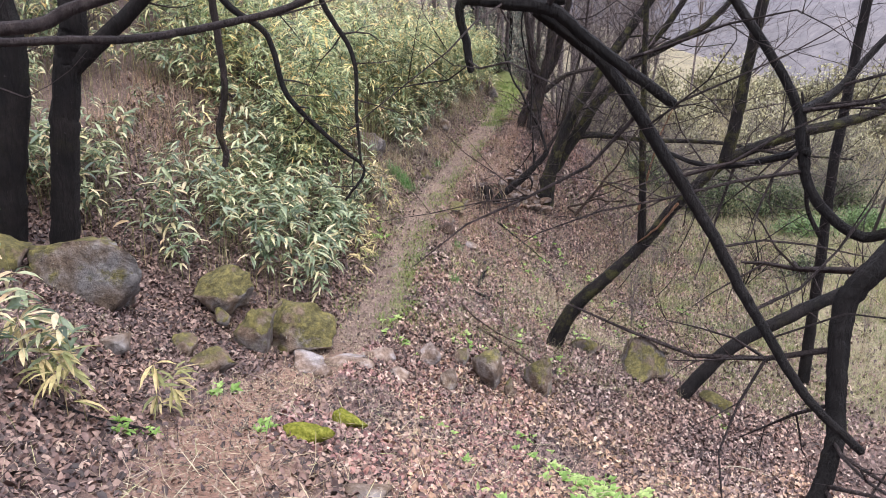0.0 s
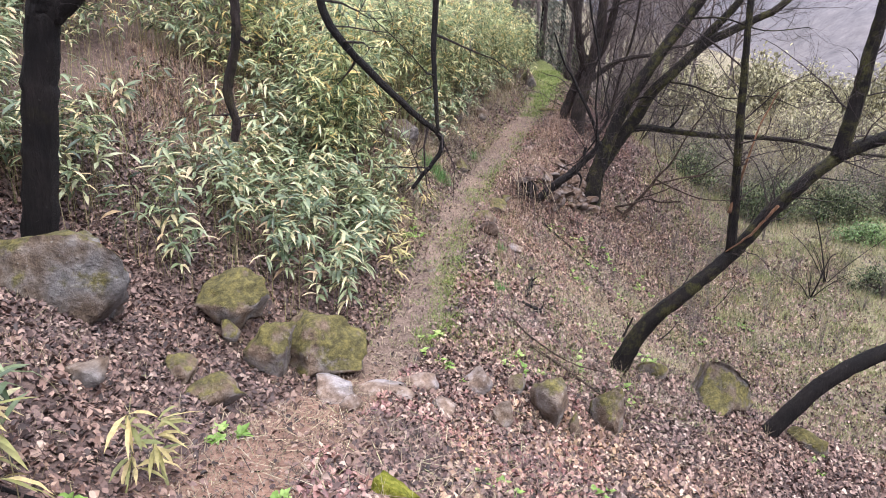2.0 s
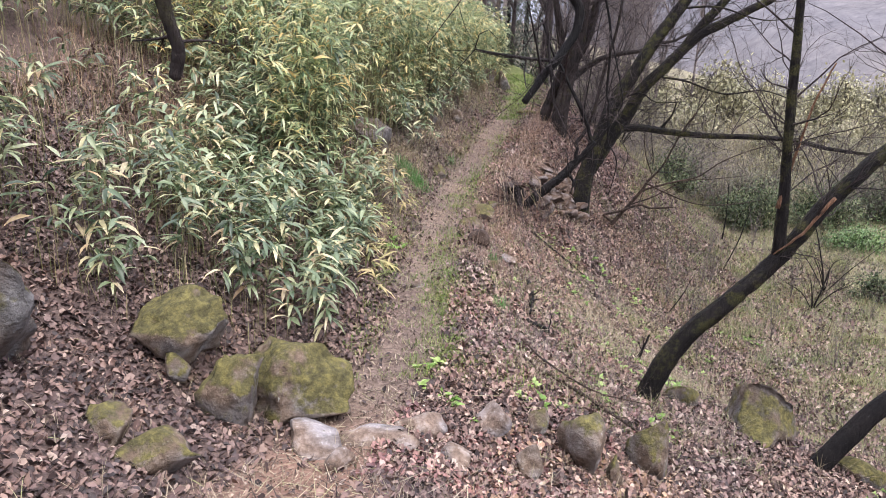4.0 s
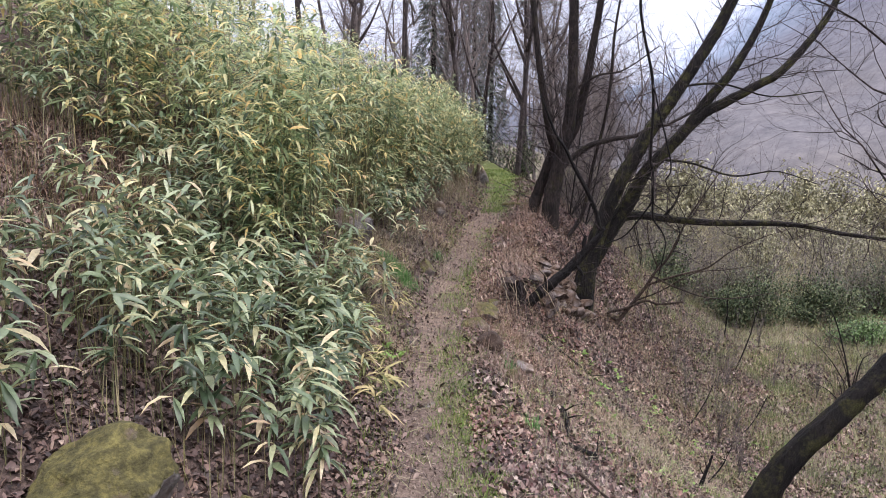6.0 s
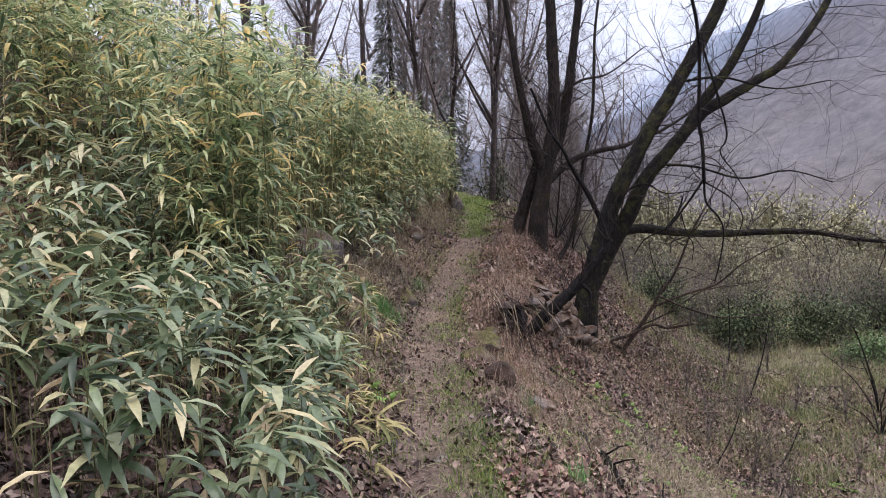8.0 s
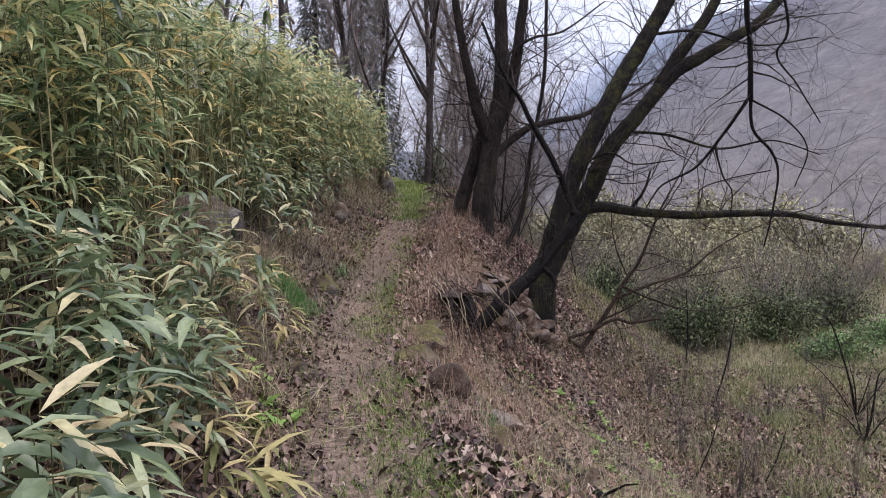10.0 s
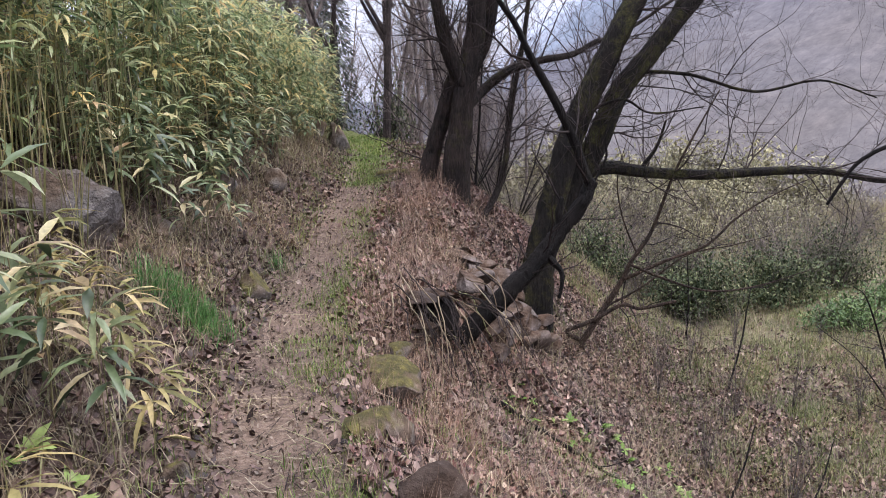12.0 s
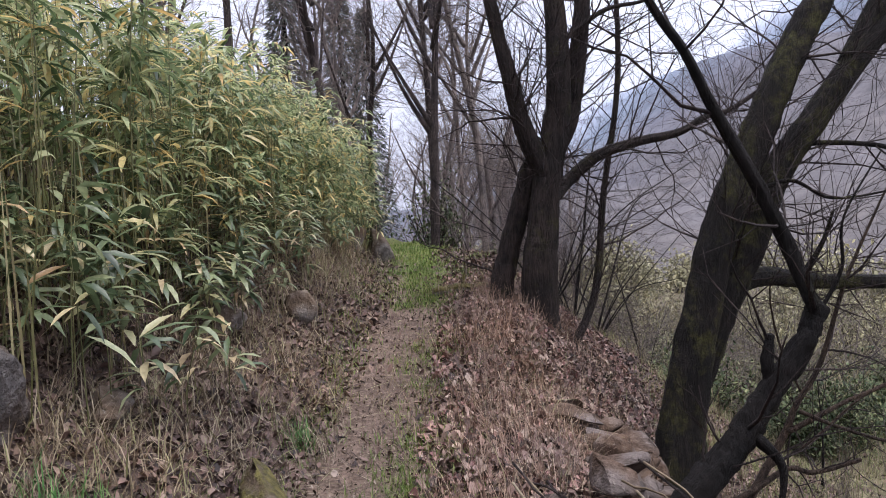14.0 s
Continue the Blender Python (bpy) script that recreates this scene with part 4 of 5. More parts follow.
# ---- far bare woods ----
protos = []
for q, hgt in enumerate((7.0, 8.5, 6.0, 9.0, 7.5, 9.5)):
    lims = [([(0, 0, -0.2), (rng.uniform(-0.2, 0.2), 0, hgt * 0.3), (rng.uniform(-0.5, 0.5), rng.uniform(-0.3, 0.3), hgt * 0.65), (rng.uniform(-0.8, 0.8), 0.2, hgt)], 0.085, 0.02)]
    for _ in range(5):
        s = rng.uniform(0.25, 0.7) * hgt
        a = rng.uniform(0, 6.3)
        lims.append(([(0, 0, s), (0.5 * math.cos(a), 0.5 * math.sin(a), s + 0.8), (1.1 * math.cos(a), 1.1 * math.sin(a), s + rng.uniform(1.6, 2.6))], 0.05, 0.012))
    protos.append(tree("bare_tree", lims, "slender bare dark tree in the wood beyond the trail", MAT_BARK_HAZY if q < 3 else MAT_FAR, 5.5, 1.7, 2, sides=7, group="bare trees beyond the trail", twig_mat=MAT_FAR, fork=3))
spots = [(2.9, 25.5), (3.4, 27.2), (2.4, 28.5), (4.1, 26.4), (4.9, 28.0)]
while len(spots) < 60:
    px, py = rng.uniform(-3, 20), rng.uniform(25, 52)
    if abs(px - float(spline(py, 1))) > 0.9 and all((px - a) ** 2 + (py - b) ** 2 > 0.8 for a, b in spots) and px < 3 + (py - 24) * 0.55:
        spots.append((px, py))
while len(spots) < 78:
    px, py = rng.uniform(-16, -5), rng.uniform(19, 40)
    if all((px - a) ** 2 + (py - b) ** 2 > 1.5 for a, b in spots):
        spots.append((px, py))
for q, (px, py) in enumerate(spots):
    m = pose(px, py, float(height(px, py)), 0, rng.uniform(-7, 7), rng.uniform(0, 360))
    if q < 6:
        protos[q].matrix_world = m
    else:
        copy_thing(protos[q % 3 + (3 if py > 29 else 0)], m)


def conifer(x, y, hgt):
    z0 = float(height(x, y)) - 0.1
    root = thing("conifer", (x, y, z0), "dark feathery conifer standing above the bamboo", "tree", "conifers on the hillside")
    h = Heap()
    tube(h, [(0, 0, 0), (0.05, 0, hgt * 0.5), (0, 0, hgt)], [0.16, 0.1, 0.02], 8, 0.04)
    piece("trunk", h, MAT_BARK, root, smooth=True)
    n = 5200
    lv = rng.uniform(0.1, 1.0, n)
    a, r = rng.uniform(0, 6.3, n), (1.05 - lv) * 1.3 * rng.uniform(0.2, 1.0, n) ** 0.6
    at = np.stack([np.cos(a) * r, np.sin(a) * r, lv * hgt - r * 0.35], 1)
    hl = Heap()
    hl.add(*leaf_set(at, np.stack([np.cos(a), np.sin(a), rng.uniform(-0.5, 0.3, n)], 1), rng.uniform(0.18, 0.36, n), rng.uniform(0.035, 0.07, n), rng.uniform(0.1, 0.5, n)))
    piece("foliage", hl, MAT_CONIFER, root, "", "stuff")


for cx, cy, ch in ((3.2, 37, 12.0), (4.4, 39.5, 12.0), (1.4, 36, 10.5), (-9, 26, 6)):
    conifer(cx, cy, ch)

# ---- rocks ----
rock(-3.85, 7.6, (1.5, 1.1, 1.05), MAT_ROCK_GREYMOSS, "large grey boulder with moss on its upper side", 10, 3, 0.32, detail=4, group="boulders beside the trail")
rock(-2.72, 8.85, (0.88, 0.8, 0.76), MAT_ROCK_MOSS, "rounded boulder covered in dull green moss", 40, 205, 0.28, dome=True, detail=4, group="boulders beside the trail")
rock(-2.25, 8.35, (0.62, 0.6, 0.75), MAT_ROCK_MOSS, "upright mossy boulder beside the trail", 75, 208, 0.28, dome=True, detail=4, group="boulders beside the trail")
rock(-1.8, 8.8, (1.15, 0.9, 0.82), MAT_ROCK_MOSS, "broad mossy boulder with a bare grey corner", 10, 211, 0.33, dome=True, detail=4, group="boulders beside the trail")
rock(-2.65, 8.4, (0.28, 0.25, 0.26), MAT_ROCK_HALF, "small pale stone wedged among mossy boulders", 20, 12, 0.2)
rock(-2.45, 7.15, (0.6, 0.45, 0.4), MAT_ROCK_HALF, "brown half-buried stone in dead leaves", 200, 14, 0.3)
rock(-2.75, 7.3, (0.35, 0.3, 0.3), MAT_ROCK_HALF, "small brown stone in dead leaves", 250, 15, 0.3)
rock(-3.0, 6.2, (0.4, 0.3, 0.25), MAT_ROCK, "small grey stone below the boulder", 30, 16, 0.3)
rock(-4.6, 7.4, (0.7, 0.5, 0.45), MAT_ROCK_MOSS, "mossy stone at the foot of the twin trees", 160, 17, 0.35)
for x, y, w, s in ((-1.6, 8.05, 0.62, 21), (-1.1, 8.2, 0.55, 22), (-0.75, 8.5, 0.6, 23), (-1.35, 7.75, 0.36, 24), (-0.5, 8.25, 0.45, 25)):
    rock(x, y, (w, w * 0.7, 0.22), MAT_ROCK_PALE, "flat pale stone trodden into the trail", s * 40, s, 0.45, name="stepping_stone", group="flat stones across the trail")
rock(-0.95, 4.8, (0.32, 0.28, 0.26), MAT_ROCK_BRIGHT, "stone capped with bright yellow-green moss", 30, 31, 0.35, group="bright mossy stones")
rock(-0.8, 5.55, (0.4, 0.34, 0.24), MAT_ROCK_BRIGHT, "low stone under bright yellow-green moss", 80, 32, 0.4, group="bright mossy stones")
rock(-0.42, 3.85, (0.42, 0.3, 0.14), MAT_ROCK, "flat grey stone among dead leaves", 10, 33, 0.45)
for x, y, sz, mt, lab, s in (
        (-0.05, 8.8, (0.36, 0.32, 0.34), MAT_ROCK_PALE, "pale grey stone beside the trail", 41), (0.18, 8.35, (0.3, 0.3, 0.36), MAT_ROCK, "grey stone leaning beside the trail", 42),
        (0.68, 8.7, (0.6, 0.5, 0.62), MAT_ROCK_HALF, "angular brown stone with moss on top", 43), (1.42, 8.95, (0.45, 0.45, 0.66), MAT_ROCK_MOSS, "upright mossy stone under the bank", 44),
        (0.95, 8.55, (0.25, 0.2, 0.32), MAT_ROCK_MOSS, "small mossy stone under the bank", 45), (3.3, 10.65, (1.25, 0.8, 0.78), MAT_ROCK_GREYMOSS, "angular grey boulder with a mossy corner near the leaning trees", 46), (2.4, 10.8, (0.5, 0.4, 0.42), MAT_ROCK_MOSS, "low mossy stone at a tree's foot", 48),
        (4.35, 10.2, (0.5, 0.4, 0.36), MAT_ROCK_MOSS, "mossy stone at the foot of a low tree", 49), (0.35, 9.0, (0.3, 0.25, 0.25), MAT_ROCK_HALF, "small stone in dead leaves", 50),
        (-0.35, 17.05, (0.4, 0.34, 0.34), MAT_ROCK_HALF, "rounded grey stone with yellow moss at the trail's edge", 51),
        (1.55, 23.7, (0.6, 0.5, 0.5), MAT_ROCK, "dark stone at the bend of the trail", 52), (1.1, 23.3, (0.45, 0.35, 0.4), MAT_ROCK, "dark stone set in the earth bank", 53),
        (0.19, 14.3, (0.48, 0.36, 0.24), MAT_ROCK_HALF, "flat mossy slab on the trail's edge", 54), (0.14, 13.5, (0.32, 0.26, 0.28), MAT_SLAB, "upright brown stone on the trail's edge", 55),
        (0.68, 13.75, (0.4, 0.32, 0.24), MAT_ROCK_PALE, "pale stone on the slope below the trail", 56), (0.33, 15.0, (0.5, 0.4, 0.3), MAT_ROCK_HALF, "brown stone with moss at the trail's edge", 57),
        (0.53, 15.65, (0.32, 0.28, 0.2), MAT_ROCK_HALF, "brown stone at the trail's edge", 58), (-0.72, 11.75, (0.2, 0.15, 0.07), MAT_ROCK, "small flat stone in the worn trail", 59),
        (-0.85, 14.0, (0.2, 0.16, 0.14), MAT_ROCK_HALF, "small yellow-mossed stone by the trail", 60), (-0.5, 18.6, (0.36, 0.3, 0.22), MAT_ROCK, "dark stone in the earth bank", 61),
        (0.05, 19.4, (0.34, 0.3, 0.26), MAT_ROCK, "dark stone in the bank below the bamboo", 62), (-1.0, 16.9, (0.3, 0.25, 0.25), MAT_ROCK, "grey stone below the bamboo", 63), (0.75, 12.6, (0.3, 0.22, 0.2), MAT_ROCK_MOSS, "small stone under tufts of moss", 64),
        (0.35, 12.9, (0.26, 0.2, 0.2), MAT_ROCK_HALF, "brown stone by the trail", 65)):
    rock(x, y, sz, mt, lab, s * 37, s, 0.3, sharp=50 < s, detail=4 if s == 46 else 3)
rock(-1.62, 16.35, (1.15, 0.8, 0.88), MAT_CRAG, "grey jagged boulder in the bank under bamboo", 25, 274, 0.56, detail=5)
for q in range(70):
    if q < 30:
        c, s = q // 10, (q % 10) / 9
        x, y, up = 1.6 + 0.75 * s - 0.07 * c + rng.uniform(-0.07, 0.07), 16.45 + 1.1 * s + 0.07 * c + rng.uniform(-0.08, 0.08), 0.12 * c
    elif q < 54:
        x, y, up = rng.uniform(1.85, 2.4), rng.uniform(17.2, 18.3), 0.08
    else:
        x, y, up = 2.15 + 0.06 * (q % 8) + rng.uniform(-0.06, 0.06), 17.2 + 0.05 * (q % 8) + rng.uniform(-0.08, 0.08), 0.02 + 0.13 * (q > 61)
    rock(x, y, (rng.uniform(0.22, 0.42), rng.uniform(0.18, 0.32), rng.uniform(0.1, 0.19)), MAT_BANK_STONE, "angular stone piled in the bank under the tree", rng.uniform(0, 360), 80 + q, 0.22,
         lift=up, tilt=rng.uniform(-25, 25), detail=3, sharp=True, name="bank_stone", group="stones piled under the leaning tree")
for q, (x, y, up) in enumerate(((0.82, 16.1, -0.02), (0.95, 16.15, 0.06), (0.85, 16.2, 0.14), (1.05, 16.3, 0.2), (0.72, 15.95, 0.0), (1.15, 16.35, 0.06))):
    rock(x, y, (0.36, 0.28, 0.08), MAT_SLAB, "flat dark slab stacked at the trail's edge", q * 47, 180 + q, 0.3, lift=up, tilt=8 - 3 * q, detail=3, sharp=True, name="bank_slab", group="slabs stacked at the trail's edge")

# ---- logs, stump and roots ----


def log(pts, r0, r1, label, mat, name="log", category="log"):
    base = np.array(pts[0], float)
    line = smooth_line(np.asarray(pts, float) - base, 9, 0.16 * r0)
    hh = Heap()
    tube(hh, line, np.linspace(r0, r1, len(line)) * (1 + rng.normal(0, 0.07, len(line))), 10, 0.16)
    for _ in range(int(rng.integers(2, 5)) if r0 > 0.015 else 1):
        k = int(rng.integers(2, len(line) - 1))
        way = line[k] - line[k - 2] + np.array([rng.normal(0, 0.05), rng.normal(0, 0.05), abs(rng.normal(0, 0.05))])
        twig(hh, line[k], way, rng.uniform(4, 12) * r0, r0 * 0.35, 0, sides=5)
    ob = piece(name, hh, mat, smooth=True)
    ob.location = base
    return tagged(ob, label, category)


def on(x, y, up=0.0):
    return (x, y, float(height(x, y)) + up)


log([on(0.88, 13.23, 0.05), on(0.81, 12.45, 0.05), on(0.67, 11.74, 0.05)], 0.036, 0.026, "curved dark dead branch lying below the trail", MAT_BARK)
log([on(0.6, 11.5, 0.04), on(0.72, 11.4, 0.07), on(0.85, 11.45, 0.06), on(0.92, 11.35, 0.03)], 0.03, 0.02, "short crooked stub of dark wood in the leaves", MAT_BARK)
log([on(0.6, 10.1, 0.06), on(1.0, 9.75, 0.08), on(1.4, 9.4, 0.1), on(1.75, 9.1, 0.05)], 0.02, 0.008, "dead branch lying on leaf litter", MAT_DEADWOOD, "fallen_branch", "branch")
log([on(0.35, 10.3, 0.25), on(0.6, 10.05, 0.2), on(1.1, 9.9, 0.12), on(1.6, 9.9, 0.15)], 0.013, 0.005, "crooked dead branch on the slope", MAT_DEADWOOD, "fallen_branch", "branch")
log([on(-3.3, 4.6, 0.03), on(-2.6, 4.5, 0.03), on(-2.0, 4.65, 0.02)], 0.018, 0.008, "thin dead stick lying across the leaves", MAT_BARK, "fallen_branch", "branch")
log([on(3.6, 8.15, 0.03), on(4.1, 8.65, 0.05), on(4.75, 8.75, 0.03)], 0.014, 0.007, "thin pale stick lying on tan leaves", MAT_STRAW, "fallen_branch", "branch")
log([on(1.65, 20.95, 0.05), on(1.95, 20.85, 0.05), on(2.2, 20.8, 0.03)], 0.06, 0.05, "short mossy log at the trail's edge", MAT_ROCK_MOSS)
log([on(1.3, 15.8, 0.05), on(1.9, 15.75, 0.06), on(2.5, 15.6, 0.05)], 0.024, 0.01, "dark dead branch fallen below the bank", MAT_BARK, "fallen_branch", "branch")
log([on(1.5, 13.3, 0.03), on(2.3, 12.8, 0.03), on(3.2, 12.4, 0.03)], 0.016, 0.008, "long thin fallen stick on leaf litter", MAT_BARK, "fallen_branch", "branch")
for ax, ay, bx, by, up, r in ((4.3, 16.8, 4.9, 17.1, 0.75, 0.014), (6.7, 19.8, 7.3, 20.1, 1.5, 0.018), (5.2, 16.6, 5.8, 16.9, 0.6, 0.013), (3.4, 14.2, 3.9, 14.5, 0.4, 0.012), (7.6, 22.1, 7.5, 22.0, 1.6, 0.02)):
    log([on(ax, ay, -0.03), ((ax + bx) / 2 + 0.04, (ay + by) / 2, float(height(ax, ay)) + 0.45 * up), (bx, by, float(height(ax, ay)) + up)], r, r * 0.4, "thin dark dead stick standing in the grass", MAT_BARK, "dead_stick", "stick")
log([on(2.2, 12.0, 0.02), (2.35, 12.05, float(height(2.35, 12.05)) + 0.5)], 0.022, 0.012, "broken dark stick standing in leaf litter", MAT_BARK, "fallen_branch", "branch")

stump = thing("root_stump", on(1.05, 16.25, -0.1), "dark rotten root stump with long dangling roots", "stump")
h = rock_heap((0.42, 0.36, 0.5), 140)
piece("stump_body", h, MAT_BARK, stump, smooth=True).location = (0, 0, 0.1)
for q in range(34):
    p0 = np.array([rng.uniform(-0.4, 0.3), rng.uniform(-0.25, 0.15), rng.uniform(0.3, 0.62)])
    p2 = p0 + np.array([rng.uniform(-0.05, 0.5), -rng.uniform(0.2, 1.0), -rng.uniform(0.3, 0.95)])
    line = smooth_line([p0, (p0 + p2) / 2 + np.array([rng.normal(0, 0.05), -0.06, 0.14]), p2], 4, 0.008)
    h = Heap()
    tube(h, line, np.linspace(0.0065, 0.002, len(line)), 5)
    piece("root", h, MAT_STRAW if q % 3 == 0 else MAT_TWIG, stump)


# ---- bamboo ----
def bamboo_shape(hgt, n_nodes, leaves, leaf_len, leaf_w, low):
    """Leaf and culm arrays of one plant standing at the origin."""
    lean = rng.uniform(0.0, 0.22) * hgt
    a = rng.uniform(0, 6.3)
    line = smooth_line([(0, 0, -0.05), (0.25 * lean * math.cos(a), 0.25 * lean * math.sin(a), hgt * 0.5), (lean * math.cos(a), lean * math.sin(a), hgt)], 5)
    c, tw = Heap(), Heap()
    tube(c, line, np.linspace(0.0065 if hgt > 1.2 else 0.004, 0.0018, len(line)), 4, cap=False)
    at, way = [], []
    for k in range(n_nodes):
        s = low + (1 - low) * k / max(n_nodes - 1, 1)
        f = s * (len(line) - 1)
        p = line[int(f)] + (line[min(int(f) + 1, len(line) - 1)] - line[int(f)]) * (f - int(f))
        b = rng.uniform(0, 6.3)
        d = np.array([math.cos(b), math.sin(b), 0.7])
        r = rng.uniform(0.05, 0.2) * (1.2 - 0.6 * s) if hgt > 1.2 else rng.uniform(0.01, 0.05)
        q = p + d * r
        if r > 0.06 and hgt > 1.2:
            tube(tw, [p, p + d * r * 0.6 + np.array([0, 0, 0.015]), q], [0.0016, 0.0013, 0.001], 3, cap=False)
        for _ in range(leaves):
            b2 = b + rng.normal(0, 0.75)
            at.append(p + d * r * rng.uniform(0.55, 1.0))
            way.append((math.cos(b2), math.sin(b2), rng.uniform(-0.35, 0.75)))
    n = len(at)
    hl = Heap()
    hl.add(*leaf_set(np.array(at), np.array(way), rng.uniform(0.65, 1.2, n) * leaf_len, rng.uniform(0.75, 1.2, n) * leaf_w, rng.uniform(0.08, 0.5, n)))
    return c, hl, tw


TALL = [bamboo_shape(rng.uniform(1.8, 2.5), 15, 4, 0.26, 0.035, rng.uniform(0.12, 0.48)) for _ in range(10)]
LOW = [bamboo_shape(rng.uniform(0.45, 1.0), 5, 3, 0.25, 0.042, 0.5) for _ in range(10)]
DRY = [bamboo_shape(rng.uniform(0.4, 0.6), 6, 4, 0.24, 0.028, 0.25) for _ in range(3)]


def grove(count, y0, y1, u0, u1, keep):
    out = []
    while len(out) < count:
        y, u = rng.uniform(y0, y1), rng.uniform(u0, u1)
        x = float(spline(y, 1)) + u
        if rng.random() < keep(x, y, u):
            out.append((x, y, u))
    return out


def tall_keep(x, y, u):
    edge = -1.5 + 0.35 * float(step(17.5, 20.5, y)) + 0.65 * float(step(20.5, 23.5, y))
    if (x + 1.4) ** 2 + (y - 16.2) ** 2 < 0.7:
        return 0.0
    if y < 14.8 and x < -2.9 and x > -6.5:
        return 0.03
    return 0.0 if u > edge else (1.0 if u > edge - 1.1 else 0.3)


def low_keep(x, y, u):
    bare = math.sin(0.9 * x + 0.5) * math.sin(0.8 * y + 0.9) + 0.5 * math.sin(2.1 * x + 1.3 * y)
    near_rock = (x + 2.3) ** 2 + (y - 8.4) ** 2 < 0.8 or (y > 14.2 and u > -1.9)
    return 0.0 if near_rock or u > -0.75 - 0.15 * math.sin(3 * y) else (0.05 if ((x + 5.0) / 1.3) ** 2 + ((y - 12.4) / 2.0) ** 2 < 1 else 0.95 if bare > 0.1 or u > -1.5 else 0.45)


tall = grove(860, 12.8, 25.5, -7.5, -0.5, tall_keep)
low = grove(720, 8.9, 15.0, -7.5, -0.6, low_keep)
low += grove(55, 16.9, 22.5, -1.7, -0.8, lambda x, y, u: 1.0 if u < -1.1 + 0.3 * float(step(19, 22, y)) else 0.08)
low += [(-1.05, 16.75, 0), (-0.98, 16.95, 0), (-1.15, 17.05, 0), (-0.95, 17.3, 0)]
low += grove(40, 16.8, 20.5, -1.5, -0.85, lambda x, y, u: 1.0)
low += [(x, y, 0) for x, y in zip(rng.normal(-3.0, 0.25, 9), rng.normal(4.6, 0.25, 9))]
low += [(x, y, 0) for x, y in zip(rng.normal(-4.3, 0.3, 7), rng.normal(5.7, 0.3, 7))]
dry = [(-2.65, 4.5), (-2.8, 4.65), (-2.5, 4.4), (-2.2, 5.15), (-2.15, 5.3), (-2.95, 4.8), (-1.25, 11.2), (-1.35, 11.9), (-1.45, 12.6), (-1.3, 13.2), (-1.1, 12.3), (-1.2, 15.4), (-1.3, 15.0), (-1.1, 14.6), (-0.95, 14.1), (-1.35, 14.4), (-1.5, 15.3)]


def as_things(places, shapes, name, label, category, group, mat):
    first = []
    for q, (c, hl, tw) in enumerate(shapes):
        root = thing(name, (0, 0, 0), label, category, group)
        piece("culm", c, MAT_CULM, root)
        piece("foliage", hl, mat, root, "", "stuff")
        if tw.n:
            piece("branchwork", tw, MAT_CULM, root, "", "stuff")
        first.append(root)
    for q, (x, y, *_) in enumerate(places):
        s = rng.uniform(0.85, 1.12) * (1 - 0.3 * float(step(17.0, 21.0, y)))
        m = pose(x, y, float(height(x, y)), 0, 0, rng.uniform(0, 360)) @ Matrix.Scale(s, 4)
        if q < len(first):
            first[q].matrix_world = m
        else:
            ob = copy_thing(first[q % len(first)], m)
            ob.scale = (s, s, s)


def as_stuff(places, shapes, name, label, category, mat):
    hc, hl = Heap(), Heap()
    arr = [(c.arrays(), l.arrays()) for c, l, _ in shapes]
    for x, y, *_ in places:
        (cv, cf), (lv, lf) = arr[int(rng.integers(len(arr)))]
        s, a = rng.uniform(0.82, 1.15) * (1 - 0.3 * float(step(17.0, 21.0, y))), rng.uniform(0, 6.3)
        rot = np.array([[math.cos(a), -math.sin(a), 0], [math.sin(a), math.cos(a), 0], [0, 0, 1]]) * s
        o = np.array([x, y, float(height(x, y))])
        hc.add(cv @ rot.T + o, cf)
        hl.add(lv @ rot.T + o, lf)
    root = thing(name, (0, 0, 0), label, category, kind="stuff")
    piece("culms", hc, MAT_CULM, root, "", "stuff")
    piece("foliage", hl, mat, root, "", "stuff")


tall.sort(key=lambda p: -p[2] + abs(p[1] - 17) * 0.25)
low.sort(key=lambda p: abs(p[2]) + abs(p[1] - 11) * 0.3)
as_things(tall[:170], TALL, "bamboo", "tall arrow bamboo with drooping green and yellowing leaves", "bamboo", "bamboo along the bank", MAT_BAMBOO)
as_stuff(tall[170:], TALL, "bamboo_thicket", "dense thicket of tall leafy bamboo on the hillside", "bamboo", MAT_BAMBOO)
as_things(low[:120], LOW, "dwarf_bamboo", "low dwarf bamboo with broad pale green leaves", "bamboo", "dwarf bamboo beside the trail", MAT_BAMBOO_LOW)
as_stuff(low[120:], LOW, "dwarf_bamboo_cover", "patches of low dwarf bamboo growing through dead leaves", "bamboo", MAT_BAMBOO_LOW)
as_things(dry, DRY, "dry_bamboo", "withered straw-yellow dwarf bamboo clump", "bamboo", "withered bamboo clumps", MAT_BAMBOO_DRY)


# ---- grass and herbs ----
def sward(name, label, mat, x, y, length, width, lean=0.5, droop=0.9, category="grass", kind="stuff"):
    n = len(x)
    hh = Heap()
    blades(hh, np.stack([x, y, height(x, y) - 0.005], 1), length, width, np.abs(rng.normal(0, lean, n)), rng.uniform(0.1, droop, n), rng.uniform(0, 6.3, n))
    return tagged(piece(name, hh, mat), label, category, kind=kind)


def clumps(n, per, spread, pick):
    xs, ys = [], []
    while len(xs) * per < n:
        x, y = pick()
        xs.append(x + rng.normal(0, spread, per))
        ys.append(y + rng.normal(0, spread, per))
    return np.concatenate(xs), np.concatenate(ys)


def beside(y0, y1, u_mean, u_dev):
    y = rng.uniform(y0, y1)
    return float(spline(y, 1)) + rng.normal(u_mean, u_dev), y


